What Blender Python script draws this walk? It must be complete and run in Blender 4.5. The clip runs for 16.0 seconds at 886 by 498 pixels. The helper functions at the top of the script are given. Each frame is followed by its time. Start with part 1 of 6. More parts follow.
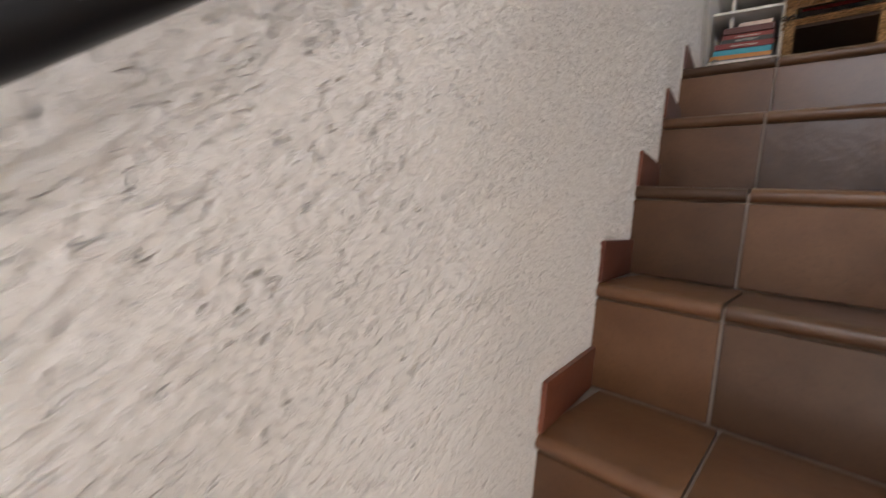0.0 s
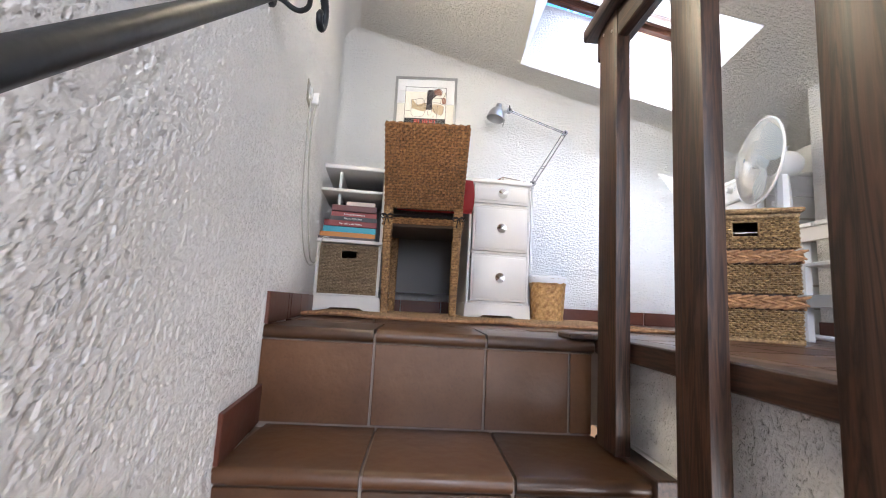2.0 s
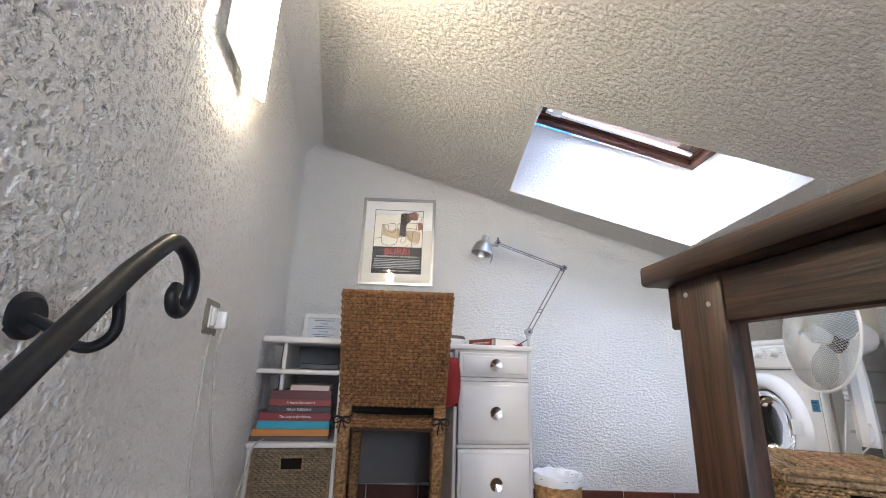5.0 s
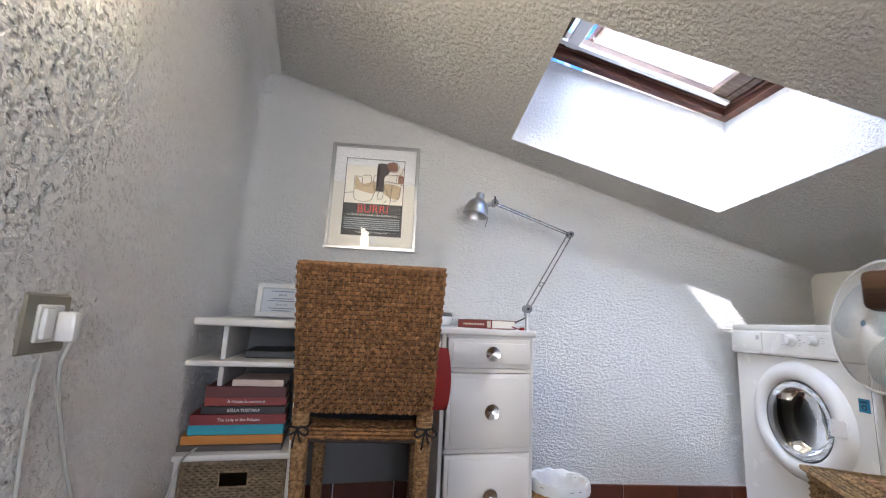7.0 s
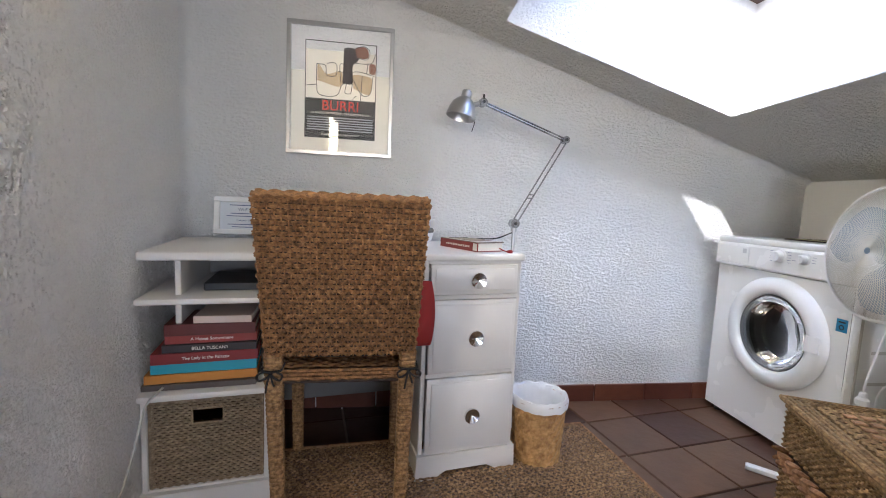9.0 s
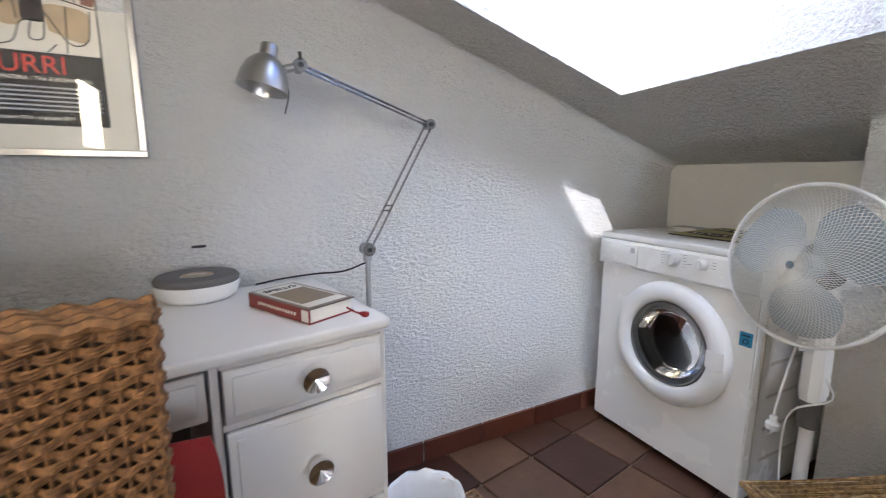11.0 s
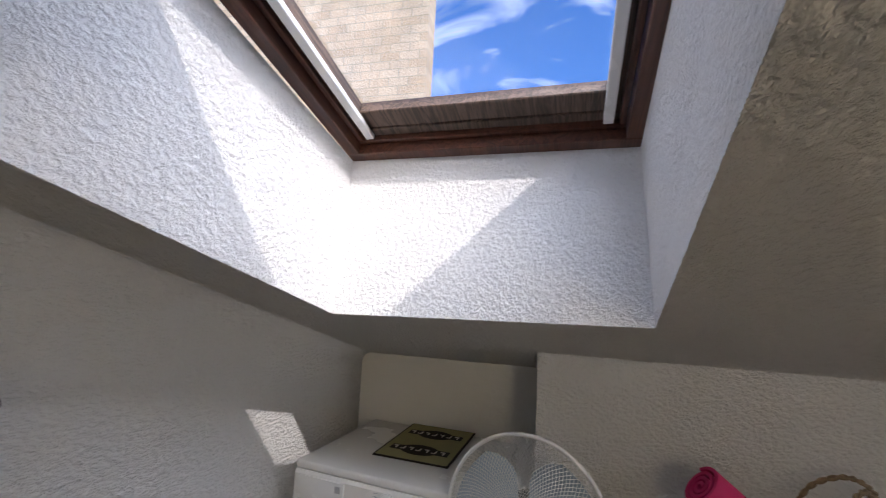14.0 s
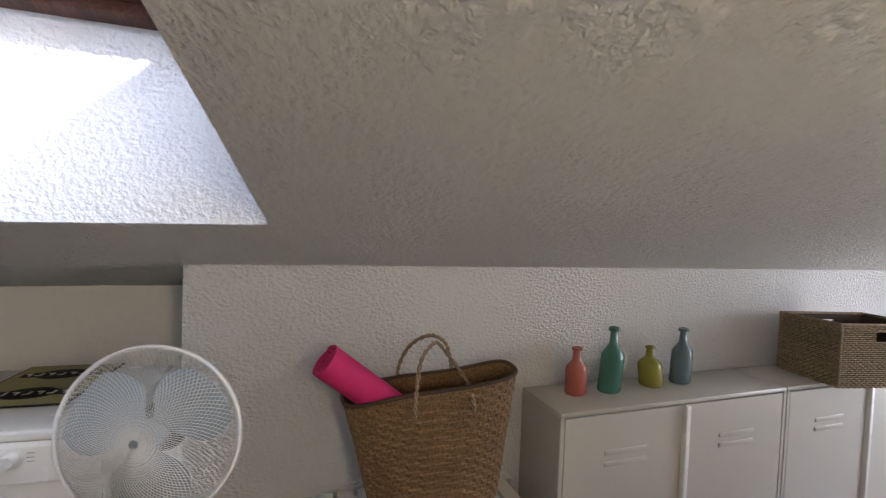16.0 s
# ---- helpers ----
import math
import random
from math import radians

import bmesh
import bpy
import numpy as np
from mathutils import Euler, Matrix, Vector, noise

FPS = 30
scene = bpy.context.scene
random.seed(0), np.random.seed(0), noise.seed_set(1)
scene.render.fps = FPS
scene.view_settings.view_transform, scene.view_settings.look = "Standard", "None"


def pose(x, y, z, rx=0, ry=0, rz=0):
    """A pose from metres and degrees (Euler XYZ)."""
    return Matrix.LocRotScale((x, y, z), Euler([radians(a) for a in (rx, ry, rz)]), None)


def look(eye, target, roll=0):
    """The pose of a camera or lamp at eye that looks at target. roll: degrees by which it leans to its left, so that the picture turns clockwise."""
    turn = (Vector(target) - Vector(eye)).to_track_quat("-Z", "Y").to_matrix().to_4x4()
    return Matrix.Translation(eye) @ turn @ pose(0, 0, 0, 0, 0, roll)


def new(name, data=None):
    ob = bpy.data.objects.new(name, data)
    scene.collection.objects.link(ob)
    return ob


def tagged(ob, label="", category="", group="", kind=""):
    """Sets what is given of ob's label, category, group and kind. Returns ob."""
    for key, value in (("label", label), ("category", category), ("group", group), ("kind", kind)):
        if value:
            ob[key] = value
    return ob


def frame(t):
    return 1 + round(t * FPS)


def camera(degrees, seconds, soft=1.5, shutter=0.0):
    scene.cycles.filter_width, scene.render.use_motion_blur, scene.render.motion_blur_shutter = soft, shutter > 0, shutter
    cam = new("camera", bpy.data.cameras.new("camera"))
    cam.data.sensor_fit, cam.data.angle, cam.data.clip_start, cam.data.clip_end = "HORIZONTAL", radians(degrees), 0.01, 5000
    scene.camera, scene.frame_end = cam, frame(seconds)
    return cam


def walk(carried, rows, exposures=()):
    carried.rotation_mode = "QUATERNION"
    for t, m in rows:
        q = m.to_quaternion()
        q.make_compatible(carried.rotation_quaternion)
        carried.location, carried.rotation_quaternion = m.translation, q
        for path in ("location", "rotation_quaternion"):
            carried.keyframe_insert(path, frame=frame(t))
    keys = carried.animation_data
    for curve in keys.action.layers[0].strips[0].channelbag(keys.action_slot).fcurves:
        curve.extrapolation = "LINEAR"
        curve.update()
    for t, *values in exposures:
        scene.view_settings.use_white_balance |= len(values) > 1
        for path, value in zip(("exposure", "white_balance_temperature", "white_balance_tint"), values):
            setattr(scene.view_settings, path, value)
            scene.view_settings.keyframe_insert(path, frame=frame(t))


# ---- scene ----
cam = camera(92.0, 16.0, soft=1.0, shutter=0.25)
PATH = [
    (0, (0.475, -1.741, -0.583), (-0.84, -0.244, -0.758), 4.6),
    (0.5, (0.451, -1.486, -0.406), (-0.408, 0.32, -0.358), 3.7),
    (1, (0.433, -1.322, -0.233), (-0.016, 0.623, -0.099), 3.1),
    (1.2, (0.407, -1.273, -0.19), (0.125, 0.701, -0.04), 3.7),
    (1.5, (0.386, -1.181, -0.092), (0.27, 0.805, 0.114), 2.7),
    (2, (0.406, -1.096, 0.075), (0.502, 0.885, 0.326), 3.1),
    (2.5, (0.437, -0.943, 0.169), (0.539, 1.037, 0.433), 2.9),
    (3, (0.453, -0.835, 0.315), (0.552, 1.14, 0.613), 2.4),
    (3.5, (0.427, -0.735, 0.419), (0.531, 1.231, 0.767), 2.4),
    (4, (0.402, -0.689, 0.567), (0.538, 1.272, 0.938), 1.9),
    (4.5, (0.4, -0.693, 0.623), (0.571, 1.243, 1.096), 2.0),
    (4.7, (0.412, -0.712, 0.64), (0.582, 1.208, 1.172), 1.9),
    (6.8, (0.416, -0.351, 0.766), (0.7, 1.585, 1.178), 2.5),
    (7, (0.409, -0.322, 0.778), (0.705, 1.627, 1.116), 2.6),
    (7.5, (0.401, -0.231, 0.805), (0.71, 1.74, 0.952), 3.4),
    (8, (0.361, -0.172, 0.897), (0.723, 1.793, 0.968), 3.1),
    (8.2, (0.355, -0.176, 0.905), (0.745, 1.785, 0.832), 3.0),
    (10.3, (0.53, 0.16, 1.007), (1.094, 2.051, 0.681), 0.8),
    (10.5, (0.532, 0.251, 1.043), (1.256, 2.074, 0.649), 0.9),
    (11, (0.632, 0.38, 1.055), (1.666, 2.06, 0.72), -0.0),
    (11.5, (0.649, 0.491, 1.228), (2.021, 1.889, 0.827), 1.5),
    (12, (0.707, 0.489, 1.303), (2.151, 1.843, 1.022), 2.0),
    (12.5, (0.778, 0.514, 1.328), (2.256, 1.851, 1.172), 2.5),
    (13, (0.829, 0.599, 1.374), (2.443, 1.78, 1.383), 2.2),
    (13.5, (0.846, 0.703, 1.392), (2.638, 1.584, 1.506), 2.8),
    (14, (0.85, 0.742, 1.397), (2.773, 1.261, 1.587), 2.9),
    (14.5, (0.859, 0.718, 1.409), (2.843, 0.86, 1.62), 1.6),
    (15, (0.879, 0.642, 1.382), (2.858, 0.432, 1.586), 1.0),
    (15.5, (0.841, 0.597, 1.370), (2.77, 0.071, 1.408), 0.9),
    (16, (0.815, 0.499, 1.336), (2.697, -0.172, 1.262), 2.1),
]
EXPOSE = [(0, 0.75, 6500, 14), (1, 1.28, 6000, 14), (2, 1.58, 5850, 14), (3, 1.44, 5850, 14), (4.5, 1.05, 5800, 14), (8, 0.85, 5750, 14), (11, 0.60, 5800, 14),
          (12.5, 0.0, 6000, 14), (13.5, -0.50, 6300, 16), (14.5, -0.60, 6300, 16), (15, -0.80, 6300, 16), (15.5, -0.25, 6200, 16), (16, 0.25, 6100, 16)]
walk(cam, [(t, look(eye, target, roll)) for t, eye, target, roll in PATH], exposures=EXPOSE)

# sky and sun
TO_SUN = Vector((-0.75, -0.75, 1.0)).normalized()
world = bpy.data.worlds.new("world")
scene.world = world
world.use_nodes = True
wn, wl = world.node_tree.nodes, world.node_tree.links
sky = wn.new("ShaderNodeTexSky")
sky.sky_type = "NISHITA"
sky.sun_disc = False
sky.sun_elevation = math.asin(TO_SUN.z)
sky.sun_rotation = math.atan2(TO_SUN.x, TO_SUN.y)
sky.air_density, sky.dust_density, sky.ozone_density = 1.0, 0.1, 4.0
tc = wn.new("ShaderNodeTexCoord")
mp = wn.new("ShaderNodeMapping")
mp.inputs["Rotation"].default_value = (0.3, 0.2, 0.5)
mp.inputs["Scale"].default_value = (13.0, 2.5, 5.0)
wl.new(tc.outputs["Generated"], mp.inputs["Vector"])
wisp = wn.new("ShaderNodeTexNoise")
wisp.inputs["Scale"].default_value, wisp.inputs["Detail"].default_value, wisp.inputs["Distortion"].default_value = 1.6, 7.0, 0.8
wl.new(mp.outputs[0], wisp.inputs["Vector"])
veil = wn.new("ShaderNodeValToRGB")
veil.color_ramp.elements[0].position, veil.color_ramp.elements[0].color = 0.50, (0, 0, 0, 1)
veil.color_ramp.elements[1].position, veil.color_ramp.elements[1].color = 0.80, (0.75, 0.75, 0.75, 1)
wl.new(wisp.outputs["Fac"], veil.inputs[0])
cloud = wn.new("ShaderNodeMix")
cloud.data_type = "RGBA"
wl.new(veil.outputs[0], cloud.inputs[0])
blue = wn.new("ShaderNodeMix")
blue.data_type, blue.blend_type = "RGBA", "MULTIPLY"
blue.inputs[0].default_value = 1.0
wl.new(sky.outputs[0], blue.inputs[6])
blue.inputs[7].default_value = (1.0, 1.7, 2.6, 1)
wl.new(blue.outputs[2], cloud.inputs[6])
cloud.inputs[7].default_value = (15.0, 17.0, 20.0, 1)
wl.new(cloud.outputs[2], wn["Background"].inputs[0])
wn["Background"].inputs[1].default_value = 0.15
sun = new("sun", bpy.data.lights.new("sun", "SUN"))
sun.data.energy, sun.data.angle, sun.data.color = 4.4, radians(0.6), (1.0, 0.94, 0.85)
sun.matrix_world = look((0, 0, 0), -TO_SUN)

# unseen fill lamp added at the south end, and light from the room below
gable = new("south_fill", bpy.data.lights.new("south_fill", "AREA"))
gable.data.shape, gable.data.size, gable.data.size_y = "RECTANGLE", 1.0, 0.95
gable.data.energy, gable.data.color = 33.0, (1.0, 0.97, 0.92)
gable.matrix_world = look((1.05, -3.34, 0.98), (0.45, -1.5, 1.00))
# lamp added above the roof window, out of view, strengthens the sky's light
skyglow = new("skylight_daylight", bpy.data.lights.new("skylight_daylight", "AREA"))
skyglow.data.shape, skyglow.data.size, skyglow.data.size_y = "RECTANGLE", 0.9, 0.9
skyglow.data.energy, skyglow.data.color = 30.0, (0.80, 0.89, 1.0)
skyglow.matrix_world = look((1.35, 0.55, 2.90), (1.55, 1.10, 1.80))
# lamp under the floor slab stands in for light rising from below
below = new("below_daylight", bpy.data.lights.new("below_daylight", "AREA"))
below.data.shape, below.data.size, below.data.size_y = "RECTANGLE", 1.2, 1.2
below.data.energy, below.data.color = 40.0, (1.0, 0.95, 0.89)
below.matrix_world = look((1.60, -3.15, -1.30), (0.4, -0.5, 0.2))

# ---- materials ----


def material(name, color, rough=0.6, metal=0.0):
    m = bpy.data.materials.new(name)
    m.use_nodes = True
    b = m.node_tree.nodes["Principled BSDF"]
    b.inputs["Base Color"].default_value = (*color, 1)
    b.inputs["Roughness"].default_value = rough
    b.inputs["Metallic"].default_value = metal
    m.diffuse_color = (*color, 1)
    return m, m.node_tree.nodes, m.node_tree.links, b


def coords(nodes, links, kind="Object", scale=(1, 1, 1)):
    tc = nodes.new("ShaderNodeTexCoord")
    mp = nodes.new("ShaderNodeMapping")
    mp.inputs["Scale"].default_value = scale
    links.new(tc.outputs[kind], mp.inputs["Vector"])
    return mp.outputs[0]


def world_coords(nodes, links, scale=(1, 1, 1)):
    g = nodes.new("ShaderNodeNewGeometry")
    mp = nodes.new("ShaderNodeMapping")
    mp.inputs["Scale"].default_value = scale
    links.new(g.outputs["Position"], mp.inputs["Vector"])
    return mp.outputs[0]


def noise_tex(nodes, links, vec, scale, detail=4.0, rough=0.55, dist=0.0):
    n = nodes.new("ShaderNodeTexNoise")
    n.inputs["Scale"].default_value = scale
    n.inputs["Detail"].default_value = detail
    n.inputs["Roughness"].default_value = rough
    n.inputs["Distortion"].default_value = dist
    links.new(vec, n.inputs["Vector"])
    return n.outputs["Fac"]


def ramp(nodes, links, fac, stops):
    r = nodes.new("ShaderNodeValToRGB")
    e = r.color_ramp.elements
    e[0].position, e[0].color = stops[0][0], (*stops[0][1], 1)
    e[1].position, e[1].color = stops[-1][0], (*stops[-1][1], 1)
    for p, c in stops[1:-1]:
        k = e.new(p)
        k.color = (*c, 1)
    links.new(fac, r.inputs[0])
    return r.outputs[0]


def mix(nodes, links, fac, a, b, mode="MIX"):
    n = nodes.new("ShaderNodeMix")
    n.data_type, n.blend_type = "RGBA", mode
    for sock, v in ((n.inputs[0], fac), (n.inputs[6], a), (n.inputs[7], b)):
        if isinstance(v, (float, int)):
            sock.default_value = v
        elif isinstance(v, tuple):
            sock.default_value = (*v, 1)
        else:
            links.new(v, sock)
    return n.outputs[2]


def bump(nodes, links, b, height, dist, strength=1.0, base=None):
    n = nodes.new("ShaderNodeBump")
    n.inputs["Distance"].default_value = dist
    n.inputs["Strength"].default_value = strength
    links.new(height, n.inputs["Height"])
    if base is not None:
        links.new(base, n.inputs["Normal"])
    links.new(n.outputs[0], b.inputs["Normal"])
    return n.outputs[0]


def tint(c, k):
    return tuple(min(1.0, v * k) for v in c)


def plain(name, color, rough=0.5, metal=0.0, scale=60, vary=0.08, dist=0.0004, wear=0.15):
    """Paint, plastic or metal with a faint mottling, fine relief and uneven gloss."""
    m, n, l, b = material(name, color, rough, metal)
    v = coords(n, l)
    big = noise_tex(n, l, v, scale * 0.08, 3)
    fine = noise_tex(n, l, v, scale, 4)
    c = mix(n, l, big, tint(color, 1 - vary), tint(color, 1 + vary))
    l.new(c, b.inputs["Base Color"])
    mr = n.new("ShaderNodeMapRange")
    mr.inputs["To Min"].default_value = max(0.02, rough - wear * 0.5)
    mr.inputs["To Max"].default_value = min(1, rough + wear)
    l.new(big, mr.inputs[0])
    l.new(mr.outputs[0], b.inputs["Roughness"])
    if dist:
        bump(n, l, b, fine, dist)
    return m


def stucco(name, color, dist=0.006, scale=52, stretch=(1, 1, 1), contrast=(0.30, 0.72), big=0.03, pits=0.0):
    m, n, l, b = material(name, color, 0.88)
    v = world_coords(n, l, stretch)
    lump = noise_tex(n, l, v, scale, 6, 0.62, 0.0)
    grain = noise_tex(n, l, v, scale * 6, 3, 0.6)
    broad = noise_tex(n, l, v, 1.7, 4, 0.5)
    mr = n.new("ShaderNodeMapRange")
    mr.interpolation_type = "LINEAR"
    mr.inputs["From Min"].default_value, mr.inputs["From Max"].default_value = contrast
    l.new(lump, mr.inputs[0])
    ad = n.new("ShaderNodeMath")
    ad.operation = "MULTIPLY_ADD"
    ad.inputs[1].default_value = 0.14
    l.new(grain, ad.inputs[0])
    l.new(mr.outputs[0], ad.inputs[2])
    relief = bump(n, l, b, ad.outputs[0], dist)
    if pits:
        hole = n.new("ShaderNodeMapRange")
        hole.interpolation_type = "SMOOTHSTEP"
        hole.inputs["From Min"].default_value, hole.inputs["From Max"].default_value = 0.575, 0.635
        hole.inputs["To Min"].default_value, hole.inputs["To Max"].default_value = 1.0, 0.0
        l.new(noise_tex(n, l, world_coords(n, l, (1, 1, 0.75)), 98, 2, 0.5, 0.5), hole.inputs[0])
        bump(n, l, b, hole.outputs[0], pits, 1.0, relief)
    c = mix(n, l, broad, tint(color, 1 - big), tint(color, 1 + big))
    l.new(c, b.inputs["Base Color"])
    return m


def terracotta(name, dark, light, rough=0.33, relief=0.0010):
    """Glazed clay: the tone differs from tile to tile, with cloudy mottling and dark scorched edges of its own."""
    m, n, l, b = material(name, dark, rough)
    v = world_coords(n, l)
    info = n.new("ShaderNodeObjectInfo")
    cloud = noise_tex(n, l, v, 9, 5, 0.6, 0.4)
    speck = noise_tex(n, l, v, 120, 3, 0.7)
    base = mix(n, l, ramp(n, l, info.outputs["Random"], [(0.25, (0, 0, 0)), (0.5, (0.55, 0.55, 0.55)), (0.75, (1, 1, 1))]), dark, light)
    c = mix(n, l, 1.0, base, ramp(n, l, cloud, [(0.25, (0.70, 0.62, 0.58)), (0.75, (1.15, 1.12, 1.05))]), "MULTIPLY")
    r = ramp(n, l, speck, [(0.30, (0.7, 0.7, 0.7)), (0.48, (1, 1, 1))])
    c = mix(n, l, 0.6, c, r, "MULTIPLY")
    l.new(c, b.inputs["Base Color"])
    mr = n.new("ShaderNodeMapRange")
    mr.inputs["To Min"].default_value, mr.inputs["To Max"].default_value = rough - 0.05, rough + 0.12
    l.new(cloud, mr.inputs[0])
    l.new(mr.outputs[0], b.inputs["Roughness"])
    bump(n, l, b, noise_tex(n, l, v, 30, 3, 0.5), relief)
    return m


def wood(name, dark, light, axis=2, rough=0.42, grain=14.0, bumpd=0.0006):
    m, n, l, b = material(name, dark, rough)
    s = [grain, grain, grain]
    s[axis] = grain * 0.07
    v = coords(n, l, "Object", tuple(s))
    rings = noise_tex(n, l, v, 1.0, 5, 0.6, 1.6)
    s2 = [160, 160, 160]
    s2[axis] = 5
    v2 = coords(n, l, "Object", tuple(s2))
    fine = noise_tex(n, l, v2, 1.0, 3, 0.6)
    w = n.new("ShaderNodeMath")
    w.operation = "PINGPONG"
    w.inputs[1].default_value = 0.09
    l.new(rings, w.inputs[0])
    w2 = n.new("ShaderNodeMath")
    w2.operation = "MULTIPLY"
    w2.inputs[1].default_value = 11
    l.new(w.outputs[0], w2.inputs[0])
    c = mix(n, l, w2.outputs[0], dark, light)
    c = mix(n, l, 0.5, c, ramp(n, l, fine, [(0.35, (0.6, 0.6, 0.6)), (0.6, (1.1, 1.1, 1.1))]), "MULTIPLY")
    l.new(c, b.inputs["Base Color"])
    bump(n, l, b, fine, bumpd)
    return m


def fibre(name, dark, light, rough=0.7, scale=90):
    m, n, l, b = material(name, light, rough)
    v = coords(n, l)
    a = noise_tex(n, l, v, scale, 4, 0.65)
    big = noise_tex(n, l, v, 7, 3)
    geo = n.new("ShaderNodeNewGeometry")
    c = mix(n, l, ramp(n, l, a, [(0.34, (0, 0, 0)), (0.66, (1, 1, 1))]), dark, light)
    c = mix(n, l, 0.55, c, ramp(n, l, big, [(0.3, (0.7, 0.66, 0.6)), (0.7, (1.15, 1.1, 1.0))]), "MULTIPLY")
    c = mix(n, l, 0.5, c, ramp(n, l, geo.outputs["Random Per Island"], [(0.0, (0.72, 0.7, 0.66)), (1.0, (1.2, 1.15, 1.1))]), "MULTIPLY")
    l.new(c, b.inputs["Base Color"])
    bump(n, l, b, noise_tex(n, l, v, scale * 2.5, 3), 0.0012)
    return m


def glass(name, color=(1, 1, 1), rough=0.0, ior=1.45):
    m, n, l, b = material(name, color, rough)
    b.inputs["Transmission Weight"].default_value = 1.0
    b.inputs["IOR"].default_value = ior
    return m


def glowing(name, color, strength):
    m, n, l, b = material(name, color, 0.5)
    b.inputs["Emission Color"].default_value = (*color, 1)
    b.inputs["Emission Strength"].default_value = strength
    return m


WALL = stucco("stucco_wall", (0.89, 0.88, 0.86), 0.0034, 140, pits=0.009)
WALL_DESK = stucco("stucco_desk_wall", (0.88, 0.875, 0.87), 0.0085, 74, (0.8, 1.0, 1.35), (0.35, 0.66))
SMOOTH = stucco("smooth_cream_plaster", (0.76, 0.75, 0.72), 0.0012, 30, big=0.03)
CEIL = stucco("stucco_ceiling", (0.90, 0.88, 0.84), 0.022, 50, (1.0, 1.4, 1.0), (0.38, 0.66))
SHAFT = stucco("stucco_shaft", (0.82, 0.81, 0.80), 0.0035, 80, (1, 1, 1), (0.38, 0.64))
# peach carries the warm lamplight of the lower room as colour
LOWWALL = stucco("peach_lamplit_wall", (0.78, 0.55, 0.34), 0.001, 40)
TILE = terracotta("floor_tile_clay", (0.050, 0.019, 0.013), (0.125, 0.068, 0.042), 0.30)
STEP = terracotta("stair_tile_clay", (0.052, 0.026, 0.013), (0.125, 0.062, 0.030), 0.30, 0.0016)
NOSE = terracotta("nosing_clay", (0.065, 0.022, 0.016), (0.085, 0.030, 0.020), 0.22)
SKIRT = terracotta("skirting_clay", (0.10, 0.030, 0.018), (0.15, 0.050, 0.028), 0.40)
GROUT = plain("cement_grout", (0.28, 0.235, 0.20), 0.9, scale=200, vary=0.15, dist=0.001)
RAILWOOD = wood("stained_railing_pine", (0.016, 0.008, 0.005), (0.080, 0.038, 0.022), 2, 0.45, 24)
RAILWOOD_Y = wood("stained_railing_pine_lengthwise", (0.016, 0.008, 0.005), (0.066, 0.032, 0.019), 1, 0.42, 24)
WINWOOD = wood("red_brown_window_wood", (0.055, 0.020, 0.012), (0.12, 0.045, 0.026), 1, 0.35)
OLDWOOD = wood("weathered_sash_wood", (0.050, 0.033, 0.025), (0.155, 0.100, 0.072), 1, 0.65, 22)
DOORWOOD = wood("honey_door_wood", (0.34, 0.15, 0.045), (0.50, 0.24, 0.08), 2, 0.45)
WHITE = plain("white_painted_wood", (0.69, 0.665, 0.635), 0.38, vary=0.03, dist=0.0003)
ENAMEL = plain("white_enamel", (0.80, 0.80, 0.79), 0.22, vary=0.02, dist=0)
PLASTIC = plain("white_plastic", (0.76, 0.76, 0.76), 0.35, vary=0.03, dist=0)
PLUMB = plain("dull_cream_plastic", (0.62, 0.60, 0.54), 0.45, vary=0.05, dist=0)
LOCKER = plain("grey_white_sheet_metal", (0.47, 0.455, 0.415), 0.35, vary=0.03, dist=0.0002)
IRON = plain("black_wrought_iron", (0.018, 0.020, 0.024), 0.38, 0.5, vary=0.2, dist=0.0006)
STEEL = plain("brushed_silver", (0.55, 0.55, 0.56), 0.28, 1.0, vary=0.06, dist=0.0001)
CHROME = plain("polished_chrome", (0.75, 0.75, 0.76), 0.08, 1.0, vary=0.02, dist=0, wear=0.05)
DARK = plain("black_plastic", (0.015, 0.015, 0.016), 0.4, vary=0.2, dist=0.0002)
GREY = plain("grey_fabric", (0.125, 0.12, 0.12), 0.85, scale=400, vary=0.12, dist=0.0006)
WICKER = fibre("twisted_seagrass", (0.105, 0.050, 0.020), (0.33, 0.172, 0.068))
WICKER_LEG = fibre("pale_wound_cord", (0.12, 0.062, 0.024), (0.44, 0.27, 0.125))
WICKER_PALE = fibre("pale_paper_rope", (0.17, 0.125, 0.080), (0.40, 0.315, 0.22))
HAMPER = fibre("seagrass_and_hyacinth", (0.11, 0.065, 0.028), (0.42, 0.29, 0.15))
BRAID = fibre("water_hyacinth_braid", (0.18, 0.085, 0.040), (0.42, 0.245, 0.125), 0.65, 60)
TOTE = fibre("woven_tote_seagrass", (0.070, 0.040, 0.016), (0.24, 0.145, 0.060), 0.6, 130)
RUG = fibre("jute_rug", (0.050, 0.027, 0.014), (0.38, 0.25, 0.14), 0.9, 120)
CHROMEROD = plain("dull_chrome_rod", (0.33, 0.33, 0.34), 0.22, 1.0, vary=0.05, dist=0)
NETWHITE = plain("off_white_net", (0.62, 0.61, 0.57), 0.5, vary=0.03, dist=0)
PANEL_SHADE = plain("shaded_panel_grey", (0.17, 0.165, 0.16), 0.7)
# dark brown for shade behind weaves, and for the bag's rim
SHADOWED = plain("dark_shade_brown", (0.05, 0.03, 0.02), 0.7)
REDCLOTH = plain("red_cotton", (0.25, 0.016, 0.014), 0.85, scale=300, vary=0.15, dist=0.0008)
